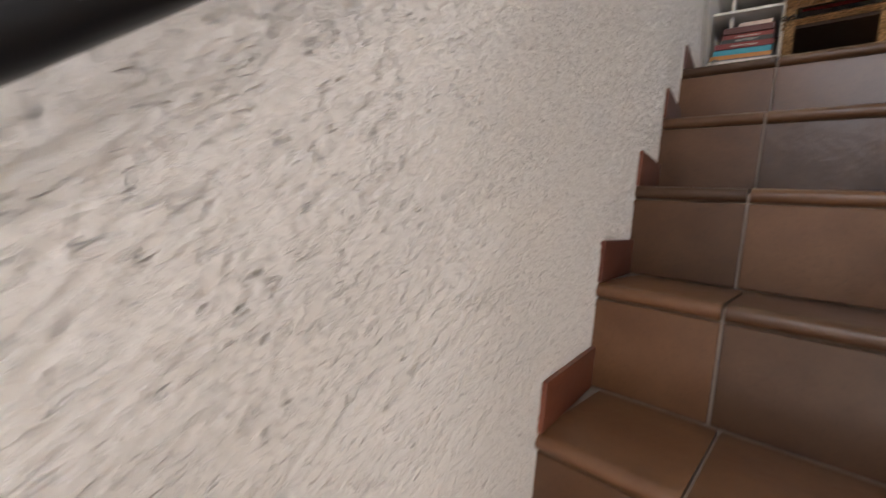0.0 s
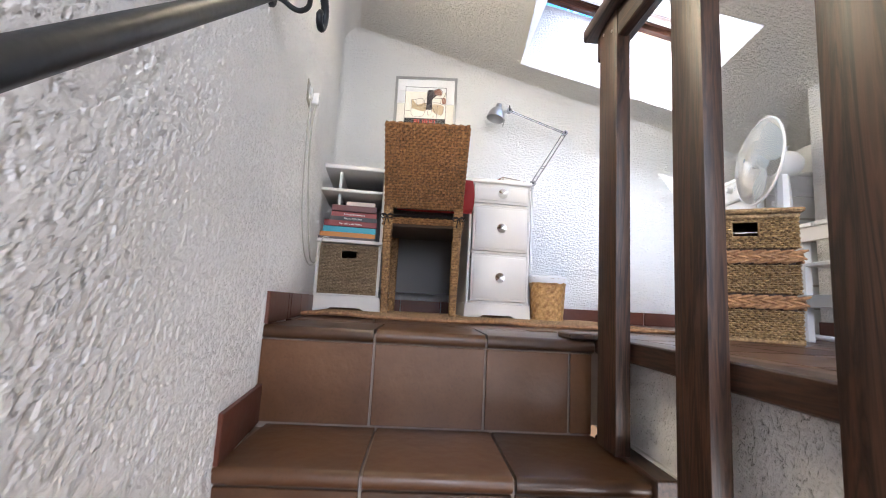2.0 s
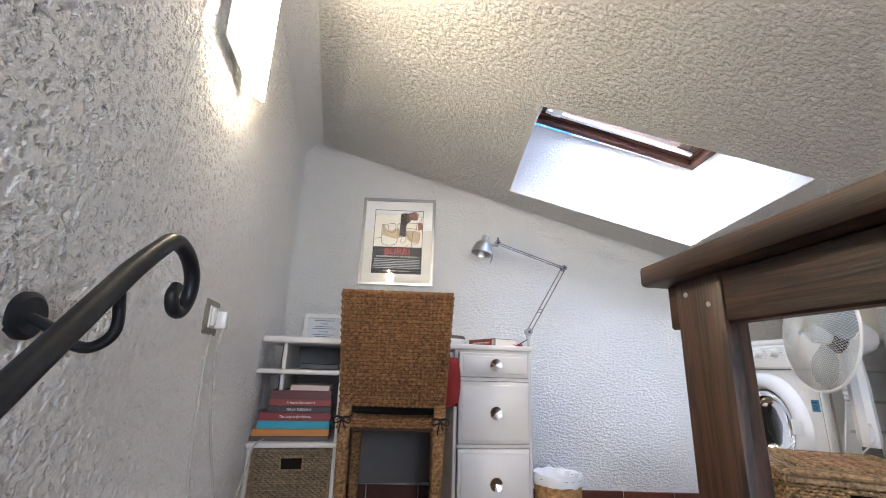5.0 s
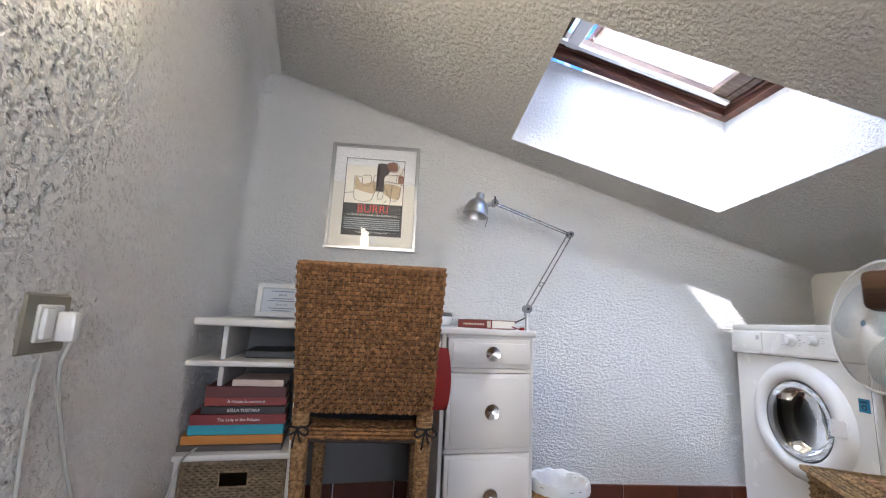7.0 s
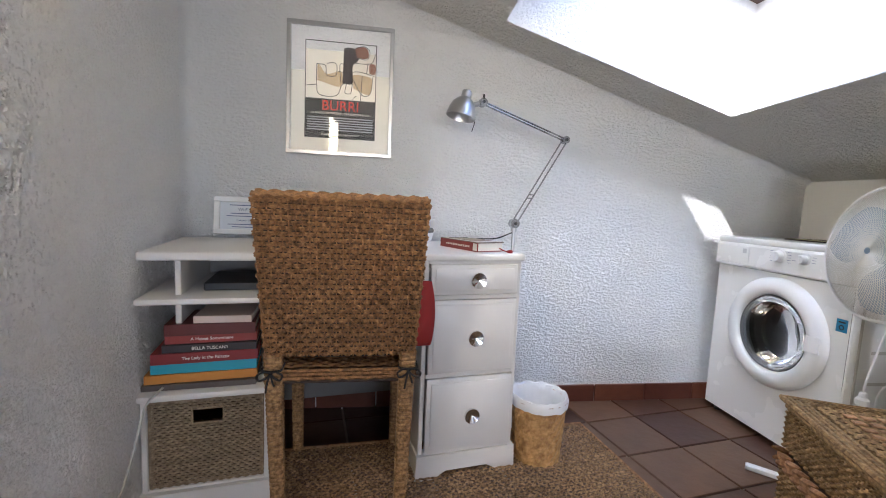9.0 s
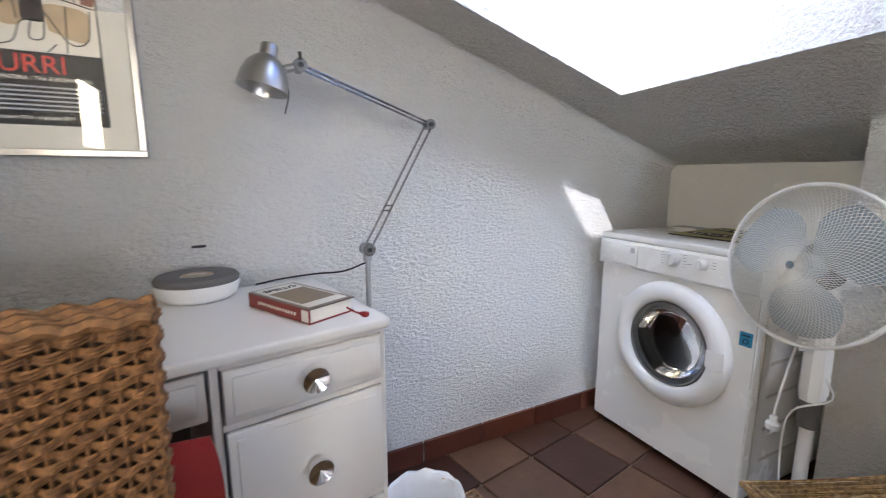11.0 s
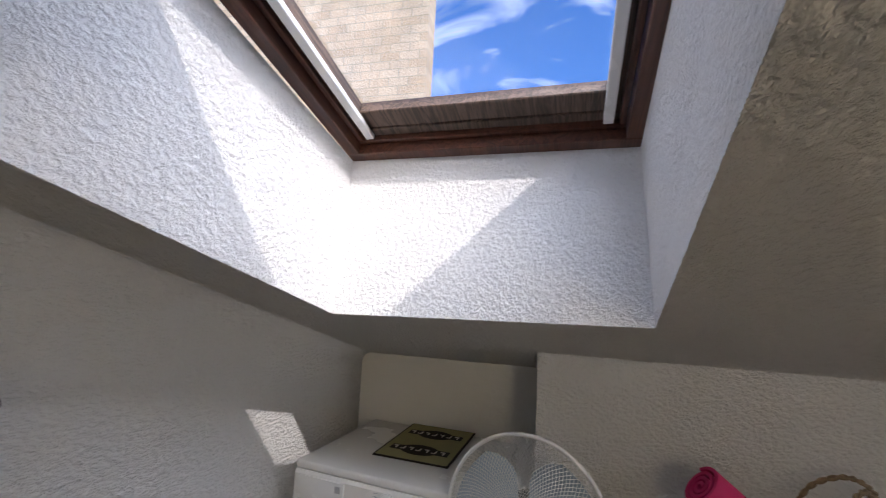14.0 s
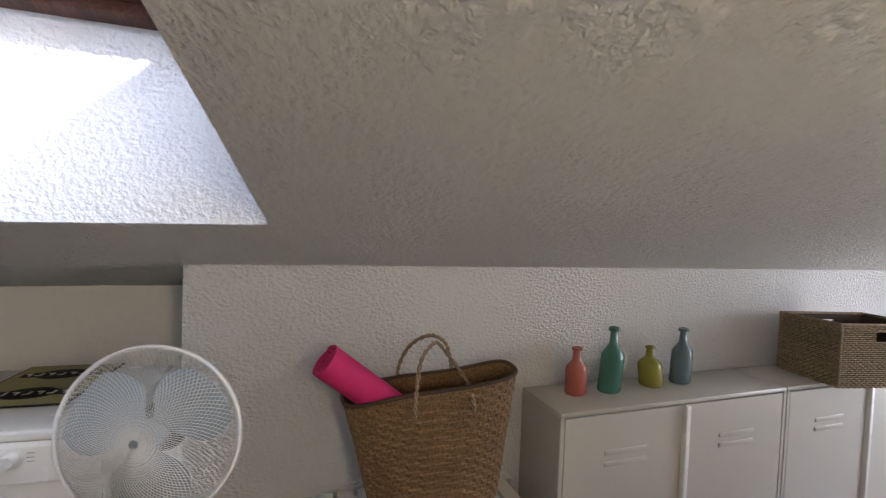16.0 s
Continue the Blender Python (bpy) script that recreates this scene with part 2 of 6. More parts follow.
BLACKCLOTH = plain("black_cotton", (0.012, 0.011, 0.013), 0.9, scale=300, vary=0.2, dist=0.0006)
PINK = plain("magenta_foam", (0.55, 0.012, 0.13), 0.7, scale=250, vary=0.1, dist=0.0008)
PAPER = plain("cream_paper", (0.72, 0.69, 0.62), 0.8, vary=0.04, dist=0.0002)
BAGPLASTIC = plain("thin_white_bag", (0.74, 0.75, 0.78), 0.4, vary=0.05, dist=0.002, scale=25)
PANE = glass("window_pane")
LAMPGLOW = glowing("lit_opal_glass", (1.0, 0.82, 0.52), 36.0)


def bm_new():
    return bmesh.new()


def box(bm, x0, x1, y0, y1, z0, z1, bev=0.0, seg=1):
    g = bmesh.ops.create_cube(bm, size=1.0)
    vs = g["verts"]
    for v in vs:
        v.co = Vector(((x0 + x1) / 2 + v.co.x * (x1 - x0), (y0 + y1) / 2 + v.co.y * (y1 - y0), (z0 + z1) / 2 + v.co.z * (z1 - z0)))
    if bev:
        es = list({e for v in vs for e in v.link_edges})
        bmesh.ops.bevel(bm, geom=es, offset=bev, segments=seg, affect="EDGES", profile=0.5)
    return vs


def frame_axes(d):
    d = Vector(d).normalized()
    a = Vector((0, 0, 1)) if abs(d.z) < 0.9 else Vector((1, 0, 0))
    u = d.cross(a).normalized()
    return d, u, u.cross(d).normalized()


def loft(bm, rings, closed=True, caps=True):
    """Skin a list of rings of points."""
    rows = [[bm.verts.new(p) for p in r] for r in rings]
    k = len(rows[0])
    for a, b in zip(rows, rows[1:]):
        for i in range(k if closed else k - 1):
            j = (i + 1) % k
            bm.faces.new((a[i], a[j], b[j], b[i]))
    if caps and closed:
        bm.faces.new(list(reversed(rows[0])))
        bm.faces.new(rows[-1])
    return rows


def tube(bm, pts, r, sides=8, caps=True):
    pts = [Vector(p) for p in pts]
    rings = []
    u = None
    for i, p in enumerate(pts):
        d = (pts[min(i + 1, len(pts) - 1)] - pts[max(i - 1, 0)]).normalized()
        if u is None:
            _, u, v = frame_axes(d)
        else:
            u = (u - d * u.dot(d)).normalized()
            v = d.cross(u).normalized()
        v = d.cross(u).normalized()
        rr = r[i] if isinstance(r, (list, tuple)) else r
        rings.append([p + (u * math.cos(2 * math.pi * k / sides) + v * math.sin(2 * math.pi * k / sides)) * rr for k in range(sides)])
    loft(bm, rings, True, caps)


def lathe(bm, profile, centre=(0, 0, 0), axis=(0, 0, 1), sides=32, caps=False):
    d, u, v = frame_axes(axis)
    c = Vector(centre)
    rings = [[c + d * h + (u * math.cos(2 * math.pi * k / sides) + v * math.sin(2 * math.pi * k / sides)) * r for k in range(sides)] for r, h in profile]
    loft(bm, rings, True, caps)


def arc(centre, u, v, r, a0, a1, n):
    c, u, v = Vector(centre), Vector(u), Vector(v)
    return [c + (u * math.cos(radians(a0 + (a1 - a0) * i / n)) + v * math.sin(radians(a0 + (a1 - a0) * i / n))) * r for i in range(n + 1)]


def smooth_path(pts, n=8):
    """A Catmull-Rom curve through the points."""
    p = [Vector(q) for q in pts]
    p = [p[0] * 2 - p[1]] + p + [p[-1] * 2 - p[-2]]
    out = []
    for i in range(1, len(p) - 2):
        for k in range(n):
            t = k / n
            out.append(0.5 * ((2 * p[i]) + (p[i + 1] - p[i - 1]) * t + (2 * p[i - 1] - 5 * p[i] + 4 * p[i + 1] - p[i + 2]) * t * t + (3 * p[i] - p[i - 1] - 3 * p[i + 1] + p[i + 2]) * t ** 3))
    out.append(p[-2])
    return out


def part(name, bm, mat, parent=None, label="", smooth=False, kind=""):
    bmesh.ops.recalc_face_normals(bm, faces=bm.faces[:])
    me = bpy.data.meshes.new(name)
    bm.to_mesh(me)
    bm.free()
    if smooth:
        me.shade_smooth()
        me.set_sharp_from_angle(angle=radians(38))
    me.materials.append(mat)
    ob = new(name, me)
    ob.parent = parent
    return tagged(ob, label, "", "", kind)


def thing(name, m, label, category, group=""):
    e = new(name)
    e.empty_display_size = 0.1
    e.matrix_world = m
    return tagged(e, label, category, group)


def structure(name, bm, mat, label="", smooth=False, category=""):
    ob = part(name, bm, mat, None, label, smooth)
    return tagged(ob, label, category, "", "structure")


def box_part(name, dims, mat, parent, bev=0.002, label="", seg=1):
    bm = bm_new()
    box(bm, *dims, bev, seg)
    return part(name, bm, mat, parent, label, smooth=seg > 1)


def lettering(name, body, size, m, mat, parent=None, align="CENTER", depth=0.0004):
    cu = bpy.data.curves.new(name, "FONT")
    cu.body, cu.size, cu.align_x, cu.extrude = body, size, align, depth
    cu.materials.append(mat)
    ob = new(name, cu)
    ob.parent = parent
    ob.matrix_local = m
    return ob


def bilinear(c, s, t):
    a, b, d, e = c
    return a * (1 - s) * (1 - t) + b * s * (1 - t) + d * s * t + e * (1 - s) * t


def weave(bm, corners, rows, cols, bulge=0.004, thick=0.45, out=None, jitter=0.25, sides=4, hole=None, pair=1, gather=1.0, fine=2):
    """Strands that run from side to side, over and under upright stakes, on the face whose four corners are given
    (bottom start, bottom end, top end, top start)."""
    c = [Vector(p) for p in corners]
    n = Vector(out).normalized() if out is not None else (c[1] - c[0]).cross(c[3] - c[0]).normalized()
    h = ((c[3] - c[0]).length + (c[2] - c[1]).length) / 2 / rows
    up = ((c[3] - c[0]) + (c[2] - c[1])).normalized()
    for i in range(rows):
        t = ((i // pair + 0.5) * pair + (i % pair - (pair - 1) / 2) * gather) / rows
        runs = [(0.0, 1.0)]
        if hole and hole[2] < t < hole[3]:
            runs = [(0.0, hole[0]), (hole[1], 1.0)]
        for s0, s1 in runs:
            k = max(2, int(round(cols * fine * (s1 - s0))))
            rings = []
            for j in range(k + 1):
                s = s0 + (s1 - s0) * j / k
                w = math.cos(math.pi * s * cols + math.pi * ((i // pair) % 2))
                w = w if fine == 2 else math.copysign(abs(w) ** 0.6, w)
                p = bilinear(c, s, t) + n * (bulge * w) + up * (random.uniform(-jitter, jitter) * h * 0.3)
                a = h * thick * (0.85 + 0.3 * w * 0.5 + random.uniform(-0.06, 0.06))
                rings.append([p + n * a, p + up * a * 1.12, p - n * a, p - up * a * 1.12])
            loft(bm, rings)
    return n


def wrapped_bar(bm, p0, p1, w0, w1, pitch=0.011, relief=0.0018, axis_u=(1, 0, 0)):
    """A square bar wound with cord, from p0 to p1."""
    p0, p1 = Vector(p0), Vector(p1)
    d = (p1 - p0)
    L = d.length
    d.normalize()
    u = Vector(axis_u)
    u = (u - d * u.dot(d)).normalized()
    v = d.cross(u)
    n = max(2, int(L / pitch))
    rings = []
    for i in range(n):
        for f, e in ((0.0, 0.0), (0.25, relief), (0.75, relief)):
            s = (i + f) / n
            w = (w0 + (w1 - w0) * s) / 2 + e + random.uniform(-0.0003, 0.0003)
            c = p0 + d * (L * s)
            q = w * 0.72
            rings.append([c + u * a + v * b for a, b in ((w, q), (q, w), (-q, w), (-w, q), (-w, -q), (-q, -w), (q, -w), (w, -q))])
    loft(bm, rings)


# ---- the plan ----
SLOPE = 0.29


def ceil_z(x):
    return 1.22 + SLOPE * (2.24 - x)


def wall_x(y):
    """The long wall beside the stairs bends a little where the stairs end."""
    return 0.0 - 0.115 * (y - 0.2) if y < 0.3 else -0.0115 - 0.155 * (y - 0.3)


def desk_wall_y(x):
    return 1.75 - 0.07 * x


KNEE = 2.25
NICHE_X, NICHE_Y = 2.63, 0.795
RISE, RUN, STAIR_R = 0.237, 0.273, 0.865
SLAB_X = 0.925
LOW = -2.7
SOUTH = -3.3
FOOT = 0.035


def prism(bm, foot, z0, z1s):
    """A wall piece: plan corners, with a height for each corner's top."""
    lo = [bm.verts.new((x, y, z0)) for x, y in foot]
    hi = [bm.verts.new((x, y, z)) for (x, y), z in zip(foot, z1s)]
    k = len(foot)
    bm.faces.new(list(reversed(lo)))
    bm.faces.new(hi)
    for i in range(k):
        j = (i + 1) % k
        bm.faces.new((lo[i], lo[j], hi[j], hi[i]))


ys = [SOUTH - 0.2, 0.3, 1.95]
bm = bm_new()
for a, b in zip(ys, ys[1:]):
    xa, xb = wall_x(a), wall_x(b)
    prism(bm, [(xa, a), (xb, b), (xb - 0.3, b), (xa - 0.3, a)], LOW - 0.2, [ceil_z(xa) + 0.15, ceil_z(xb) + 0.15, ceil_z(xb) + 0.15, ceil_z(xa) + 0.15])
def lump(p):
    a = noise.noise(p * 88) + 0.7 * noise.noise(p * 165 + Vector((7, 3, 1))) + 0.25 * noise.noise(p * 24)
    pit = noise.noise(Vector((p.x, p.y, p.z * 0.8)) * 122 + Vector((3, 9, 2)))
    k = min(1.3, max(0.25, 1.05 * (p.y + 1.5)))
    return 0.0008 * max(-0.5, min(0.5, a)) - 0.0042 * k * max(0.0, min(1.0, (pit - 0.24) / 0.12))


zones = ((-2.15, -0.85, 270, 430), (-0.85, 1.05, 720, 760), (1.05, 1.78, 200, 520))
for ya, yb, ny, nz in zones:
    vs = []
    for i in range(ny + 1):
        y = ya + (yb - ya) * i / ny
        zlow = 0.868 * min(0.0, y) - 0.30 * min(1.0, max(0.0, -y * 20)) - 0.02
        ztop = min(ceil_z(wall_x(y)) + 0.01, zlow + 2.05)
        wx = wall_x(y) + 0.0025
        row = []
        for j in range(nz + 1):
            z = zlow + (ztop - zlow) * j / nz
            row.append(bm.verts.new((wx + lump(Vector((wx, y, z))), y, z)))
        vs.append(row)
    for i in range(ny):
        for j in range(nz):
            bm.faces.new((vs[i][j], vs[i + 1][j], vs[i + 1][j + 1], vs[i][j + 1]))
structure("wall_west", bm, WALL, "rough white stucco wall beside the stairs", True)

bm = bm_new()
x0, x1 = wall_x(1.75) - 0.25, NICHE_X + 0.3
prism(bm, [(x0, desk_wall_y(x0)), (x1, desk_wall_y(x1)), (x1, desk_wall_y(x1) + 0.3), (x0, desk_wall_y(x0) + 0.3)], -0.3, [ceil_z(x0) + 0.15, ceil_z(x1) + 0.15, ceil_z(x1) + 0.15, ceil_z(x0) + 0.15])
structure("wall_north", bm, WALL_DESK, "white stucco gable wall behind the desk")

bm = bm_new()
kz = ceil_z(KNEE) + 0.2
prism(bm, [(KNEE, NICHE_Y), (KNEE, SOUTH), (NICHE_X + 0.3, SOUTH), (NICHE_X + 0.3, NICHE_Y)], -0.3, [kz] * 4)
structure("wall_east", bm, WALL_DESK, "low stucco wall under the slope")
bm = bm_new()
prism(bm, [(NICHE_X, desk_wall_y(NICHE_X) + 0.05), (NICHE_X, NICHE_Y - 0.02), (NICHE_X + 0.3, NICHE_Y - 0.02), (NICHE_X + 0.3, desk_wall_y(NICHE_X) + 0.05)], -0.3, [ceil_z(NICHE_X) + 0.2] * 4)
structure("wall_niche", bm, SMOOTH, "smooth cream back of the recess behind the washing machine")
# end wall out of view, with an opening left for the added fill lamp
bm = bm_new()
for q in ((-0.4, 0.50, -0.23, 2.2), (1.60, NICHE_X + 0.3, -0.23, 2.2), (0.50, 1.60, -0.23, 0.48), (0.50, 1.60, 1.48, 2.2), (-0.4, 3.2, LOW - 0.2, -0.2301)):
    box(bm, q[0], q[1], SOUTH - 0.3, SOUTH, q[2], q[3])
structure("wall_south", bm, WALL, "white stucco wall at the far end of the attic")

# the sloping ceiling with the shaft of the roof window
HOLE = [(0.955, 1.40), (1.90, 1.325), (1.825, 0.545), (0.885, 0.657)]
TOP = [(1.10, 1.385, 2.00), (1.975, 1.335, 1.763), (1.95, 0.553, 1.768), (1.06, 0.605, 2.01)]


def roof_z(x):
    return 1.767 + 0.27 * (1.965 - x)


bm = bm_new()
outer = [(-0.75, 2.1), (3.0, 2.1), (3.0, -3.7), (-0.75, -3.7)]
a = [bm.verts.new((x, y, ceil_z(x))) for x, y in outer]
h = [bm.verts.new((x, y, ceil_z(x))) for x, y in HOLE]
t = [bm.verts.new(p) for p in TOP]
b = [bm.verts.new((x, y, roof_z(x))) for x, y in outer]
for i in range(4):
    j = (i + 1) % 4
    bm.faces.new((a[i], a[j], h[j], h[i]))
    bm.faces.new((b[i], b[j], t[j], t[i]))
    bm.faces.new((a[i], a[j], b[j], b[i]))
structure("ceiling", bm, CEIL, "sloping ceiling in rough white stucco")
bm = bm_new()
for i in range(4):
    j = (i + 1) % 4
    q = [Vector((*HOLE[i], ceil_z(HOLE[i][0]))), Vector((*HOLE[j], ceil_z(HOLE[j][0]))), Vector(TOP[j]), Vector(TOP[i])]
    bm.faces.new([bm.verts.new(p) for p in q])
bmesh.ops.remove_doubles(bm, verts=bm.verts[:], dist=0.0005)
structure("ceiling_shaft", bm, SHAFT, "white plastered shaft of the roof window")

# rounded plaster where walls and slope meet


def cove(p0, p1, a, b, r, r1=None):
    """A hollow fillet between two surfaces that leave the line p0-p1 in the directions a and b."""
    bm = bm_new()
    rings = []
    for p, r in ((p0, r), (p1, r1 or r)):
        p, u, v = Vector(p), Vector(a).normalized(), Vector(b).normalized()
        pts = [p - (u + v) * 0.01]
        for k in range(11):
            s = k / 10
            pts.append(p + u * (r * (1 - s) ** 2) + v * (r * s ** 2))
        rings.append(pts)
    loft(bm, rings)
    return bm


xw = wall_x(1.76)
slope = (1, -0.07, -SLOPE)
structure("plaster_cove", cove((xw - 0.05, desk_wall_y(xw), ceil_z(xw - 0.05)), (NICHE_X, desk_wall_y(NICHE_X), ceil_z(NICHE_X)), (0, 0, -1), (0.07, -1, 0), 0.17, 0.05), WALL_DESK, "rounded white plaster between gable wall and slope", True)
structure("plaster_cove", cove((wall_x(-2.5), -2.5, ceil_z(wall_x(-2.5))), (wall_x(0.3), 0.3, ceil_z(wall_x(0.3))), (0, 0, -1), (1, 0.115, -SLOPE), 0.12), WALL, "rounded white plaster between wall and slope", True)
structure("plaster_cove", cove((wall_x(0.3), 0.3, ceil_z(wall_x(0.3))), (wall_x(1.76), 1.76, ceil_z(wall_x(1.76))), (0, 0, -1), (1, 0.15, -SLOPE), 0.12), WALL, "rounded white plaster between wall and slope", True)
structure("plaster_cove", cove((xw, desk_wall_y(xw), 0), (xw, desk_wall_y(xw), ceil_z(xw)), (0.155, -1, 0), (1, -0.07, 0), 0.10), WALL_DESK, "rounded white plaster in the corner", True)

# floor slab, its stucco edge along the stairs, and the storey below
bm = bm_new()
box(bm, SLAB_X, NICHE_X + 0.3, SOUTH, 2.05, -0.215, -0.012)
box(bm, -0.6, SLAB_X, 0.03, 2.05, -0.215, -0.012)
structure("floor", bm, GROUT, "cement bed and joints of the tiled floor")
bm = bm_new()
box(bm, SLAB_X - 0.012, SLAB_X - 0.001, SOUTH, 0.03, -0.222, -0.035)
structure("slab_edge", bm, WALL, "white stucco edge of the floor slab along the stairwell")
bm = bm_new()
box(bm, SLAB_X - 0.02, 3.2, SOUTH, 2.2, -0.235, -0.223)
structure("ceiling_below", bm, SMOOTH, "plain ceiling of the room below")
bm = bm_new()
box(bm, -0.6, 3.2, SOUTH - 0.3, 2.2, LOW - 0.1, LOW)
structure("floor_below", bm, TILE, "brown tiled floor of the room below")
bm = bm_new()
box(bm, 2.35, 2.6, SOUTH, 2.2, LOW, -0.23)
structure("wall_below", bm, LOWWALL, "wall of the room below, warm lamplight put into its peach colour")
bm = bm_new()
box(bm, STAIR_R + 0.02, 2.6, 1.9, 2.2, LOW, -0.23)
structure("wall_below_north", bm, LOWWALL, "wall of the room below, warm lamplight put into its peach colour")

# door casing and door of the room below, seen between the posts
t0 = thing("door_casing", pose(0, 0, 0), "honey-coloured wooden door casing in the peach wall below", "door frame")
box_part("jamb", (2.08, 2.27, 1.86, 1.90, LOW, -0.30), DOORWOOD, t0)
box_part("jamb", (1.2, 1.35, 1.86, 1.90, LOW, -0.30), DOORWOOD, t0)
box_part("lintel", (1.2, 2.27, 1.855, 1.90, -0.30, -0.24), DOORWOOD, t0)
d0 = thing("door", pose(0, 0, 0), "pale wooden door with a brown casing in the room below", "door")
box_part("door_leaf", (2.30, 2.34, 0.38, 1.20, LOW, -0.62), DOORWOOD, d0)
box_part("jamb", (2.27, 2.35, 1.20, 1.31, LOW, -0.50), DOORWOOD, d0)
box_part("jamb", (2.27, 2.35, 0.27, 0.38, LOW, -0.50), DOORWOOD, d0)
box_part("lintel", (2.27, 2.35, 0.27, 1.31, -0.62, -0.50), DOORWOOD, d0)
bm = bm_new()
tube(bm, [(2.29, 1.12, -1.55), (2.24, 1.12, -1.55), (2.24, 1.00, -1.55)], 0.009)
part("handle", bm, STEEL, d0, "steel lever handle")

# ---- roof window ----
E0, F0 = Vector(TOP[1]), Vector(TOP[2])
ax = (F0 - E0).normalized()
up = Vector((-1, 0, 0.27)).normalized()
up = (up - ax * up.dot(ax)).normalized()
nn = ax.cross(up)
if nn.z < 0:
    nn = -nn
WM = Matrix((ax, up, nn)).transposed().to_4x4()
WM.translation = E0
WL, WH = (F0 - E0).length, 0.95
rw = thing("roof_window", WM, "red-brown wooden roof window with a weathered lower sash", "window")


def ring(name, a0, a1, b0, b1, w, z0, z1, mat, parent, label=""):
    bm = bm_new()
    for q in ((a0, a1, b0, b0 + w), (a0, a1, b1 - w, b1), (a0, a0 + w, b0 + w, b1 - w), (a1 - w, a1, b0 + w, b1 - w)):
        box(bm, *q, z0, z1, 0.002)
    return part(name, bm, mat, parent, label)


ring("window_frame", -0.002, WL + 0.002, -0.002, WH, 0.038, 0.0, 0.085, WINWOOD, rw)
ring("frame_step", 0.0385, WL - 0.0385, 0.0385, WH - 0.0385, 0.014, 0.03, 0.085, WINWOOD, rw, "inner rebate of dark red-brown wood")
sash = ring("sash", 0.053, WL - 0.053, 0.053, WH - 0.053, 0.030, 0.045, 0.085, OLDWOOD, rw, "weathered grey-brown wooden sash")
box_part("lower_sash_rail", (0.0835, WL - 0.0835, 0.0835, 0.150, 0.050, 0.085), OLDWOOD, rw, 0.003, "weathered wooden lower rail")
for a in (0.066, WL - 0.090):
    box_part("blind_rail", (a, a + 0.024, 0.060, WH - 0.07, 0.028, 0.043), ENAMEL, rw, 0.002, "white aluminium blind rail")
box_part("blind_cassette", (0.053, WL - 0.053, WH - 0.16, WH - 0.10, 0.030, 0.050), ENAMEL, rw, 0.006, "white roller blind cassette")
bm = bm_new()
box(bm, 0.078, WL - 0.078, 0.078, WH - 0.078, 0.068, 0.072)
pane = part("pane", bm, PANE, sash)
pane.visible_shadow = False
for a in (0.06, WL - 0.06):
    bm = bm_new()
    lathe(bm, [(0, 0), (0.007, 0), (0.006, 0.008), (0, 0.01)], (a, 0.03, 0.03), (1 if a < 0.3 else -1, 0, 0), 10)
    part("bolt", bm, IRON, rw)

# stone building beyond the window
STONE, n, l, b = material("old_limestone_masonry", (0.42, 0.34, 0.24), 0.9)
v = world_coords(n, l)
br = n.new("ShaderNodeTexBrick")
br.inputs["Scale"].default_value = 1.0
br.inputs["Brick Width"].default_value, br.inputs["Row Height"].default_value = 0.55, 0.24
br.inputs["Mortar Size"].default_value = 0.012
sx, cx = n.new("ShaderNodeSeparateXYZ"), n.new("ShaderNodeCombineXYZ")
l.new(v, sx.inputs[0])
l.new(sx.outputs[1], cx.inputs[0])
l.new(sx.outputs[2], cx.inputs[1])
l.new(cx.outputs[0], br.inputs["Vector"])
br.inputs["Color1"].default_value, br.inputs["Color2"].default_value = (0.90, 0.70, 0.47, 1), (0.78, 0.56, 0.34, 1)
br.inputs["Mortar"].default_value = (0.64, 0.49, 0.31, 1)
cl = noise_tex(n, l, v, 1.2, 5, 0.6)
l.new(mix(n, l, 0.6, br.outputs[0], ramp(n, l, cl, [(0.3, (0.7, 0.66, 0.6)), (0.7, (1.2, 1.15, 1.1))]), "MULTIPLY"), b.inputs["Base Color"])
bump(n, l, b, noise_tex(n, l, v, 14, 5), 0.03)
bt = thing("stone_building", pose(11.0, 4.2, 0), "tall old building of pale limestone across the lane", "building")
bm = bm_new()
box(bm, 0, 0.6, 0, 16, -8, 16)
part("wall", bm, STONE, bt)
bm = bm_new()
box(bm, -0.2, 0.8, -0.2, 16.2, 16, 16.25)
part("roof", bm, SKIRT, bt)
bm = bm_new()
box(bm, -60, 80, -60, 80, -8.2, -8.0)
structure("ground", bm, STONE, "pale paved ground far below the window")

# ---- stairs ----
stairs = tagged(new("stairs"), "steep tiled staircase with brown clay tiles and pale joints", "stairs", "", "structure")
NSTEP = 9
bm = bm_new()
for k in range(1, NSTEP + 1):
    yf, yb = -RUN * k + 0.02, -RUN * (k - 1) + 0.04
    box(bm, wall_x(yf) - 0.03, STAIR_R - 0.004, yf, yb, LOW, -RISE * k - 0.012)
box(bm, wall_x(0) - 0.03, STAIR_R - 0.004, 0.02, 0.05, LOW, -0.012)
part("stair_body", bm, GROUT, stairs, "cement body and joints of the stairs")


def nosing_tile(x0, x1, yf, yb, z, mat_top, parent):
    bm = bm_new()
    r = 0.0165
    prof = [(yb, z - 0.012), (yb, z)]
    prof += [(yf + r - r * math.sin(radians(a)), z - r + r * math.cos(radians(a))) for a in range(0, 181, 30)]
    prof += [(yf + 0.03, z - 2 * r), (yf + 0.03, z - 0.012)]
    loft(bm, [[Vector((x, y, zz)) for y, zz in prof] for x in (x0, x1)])
    return part("tread_tile", bm, mat_top, parent, smooth=True)


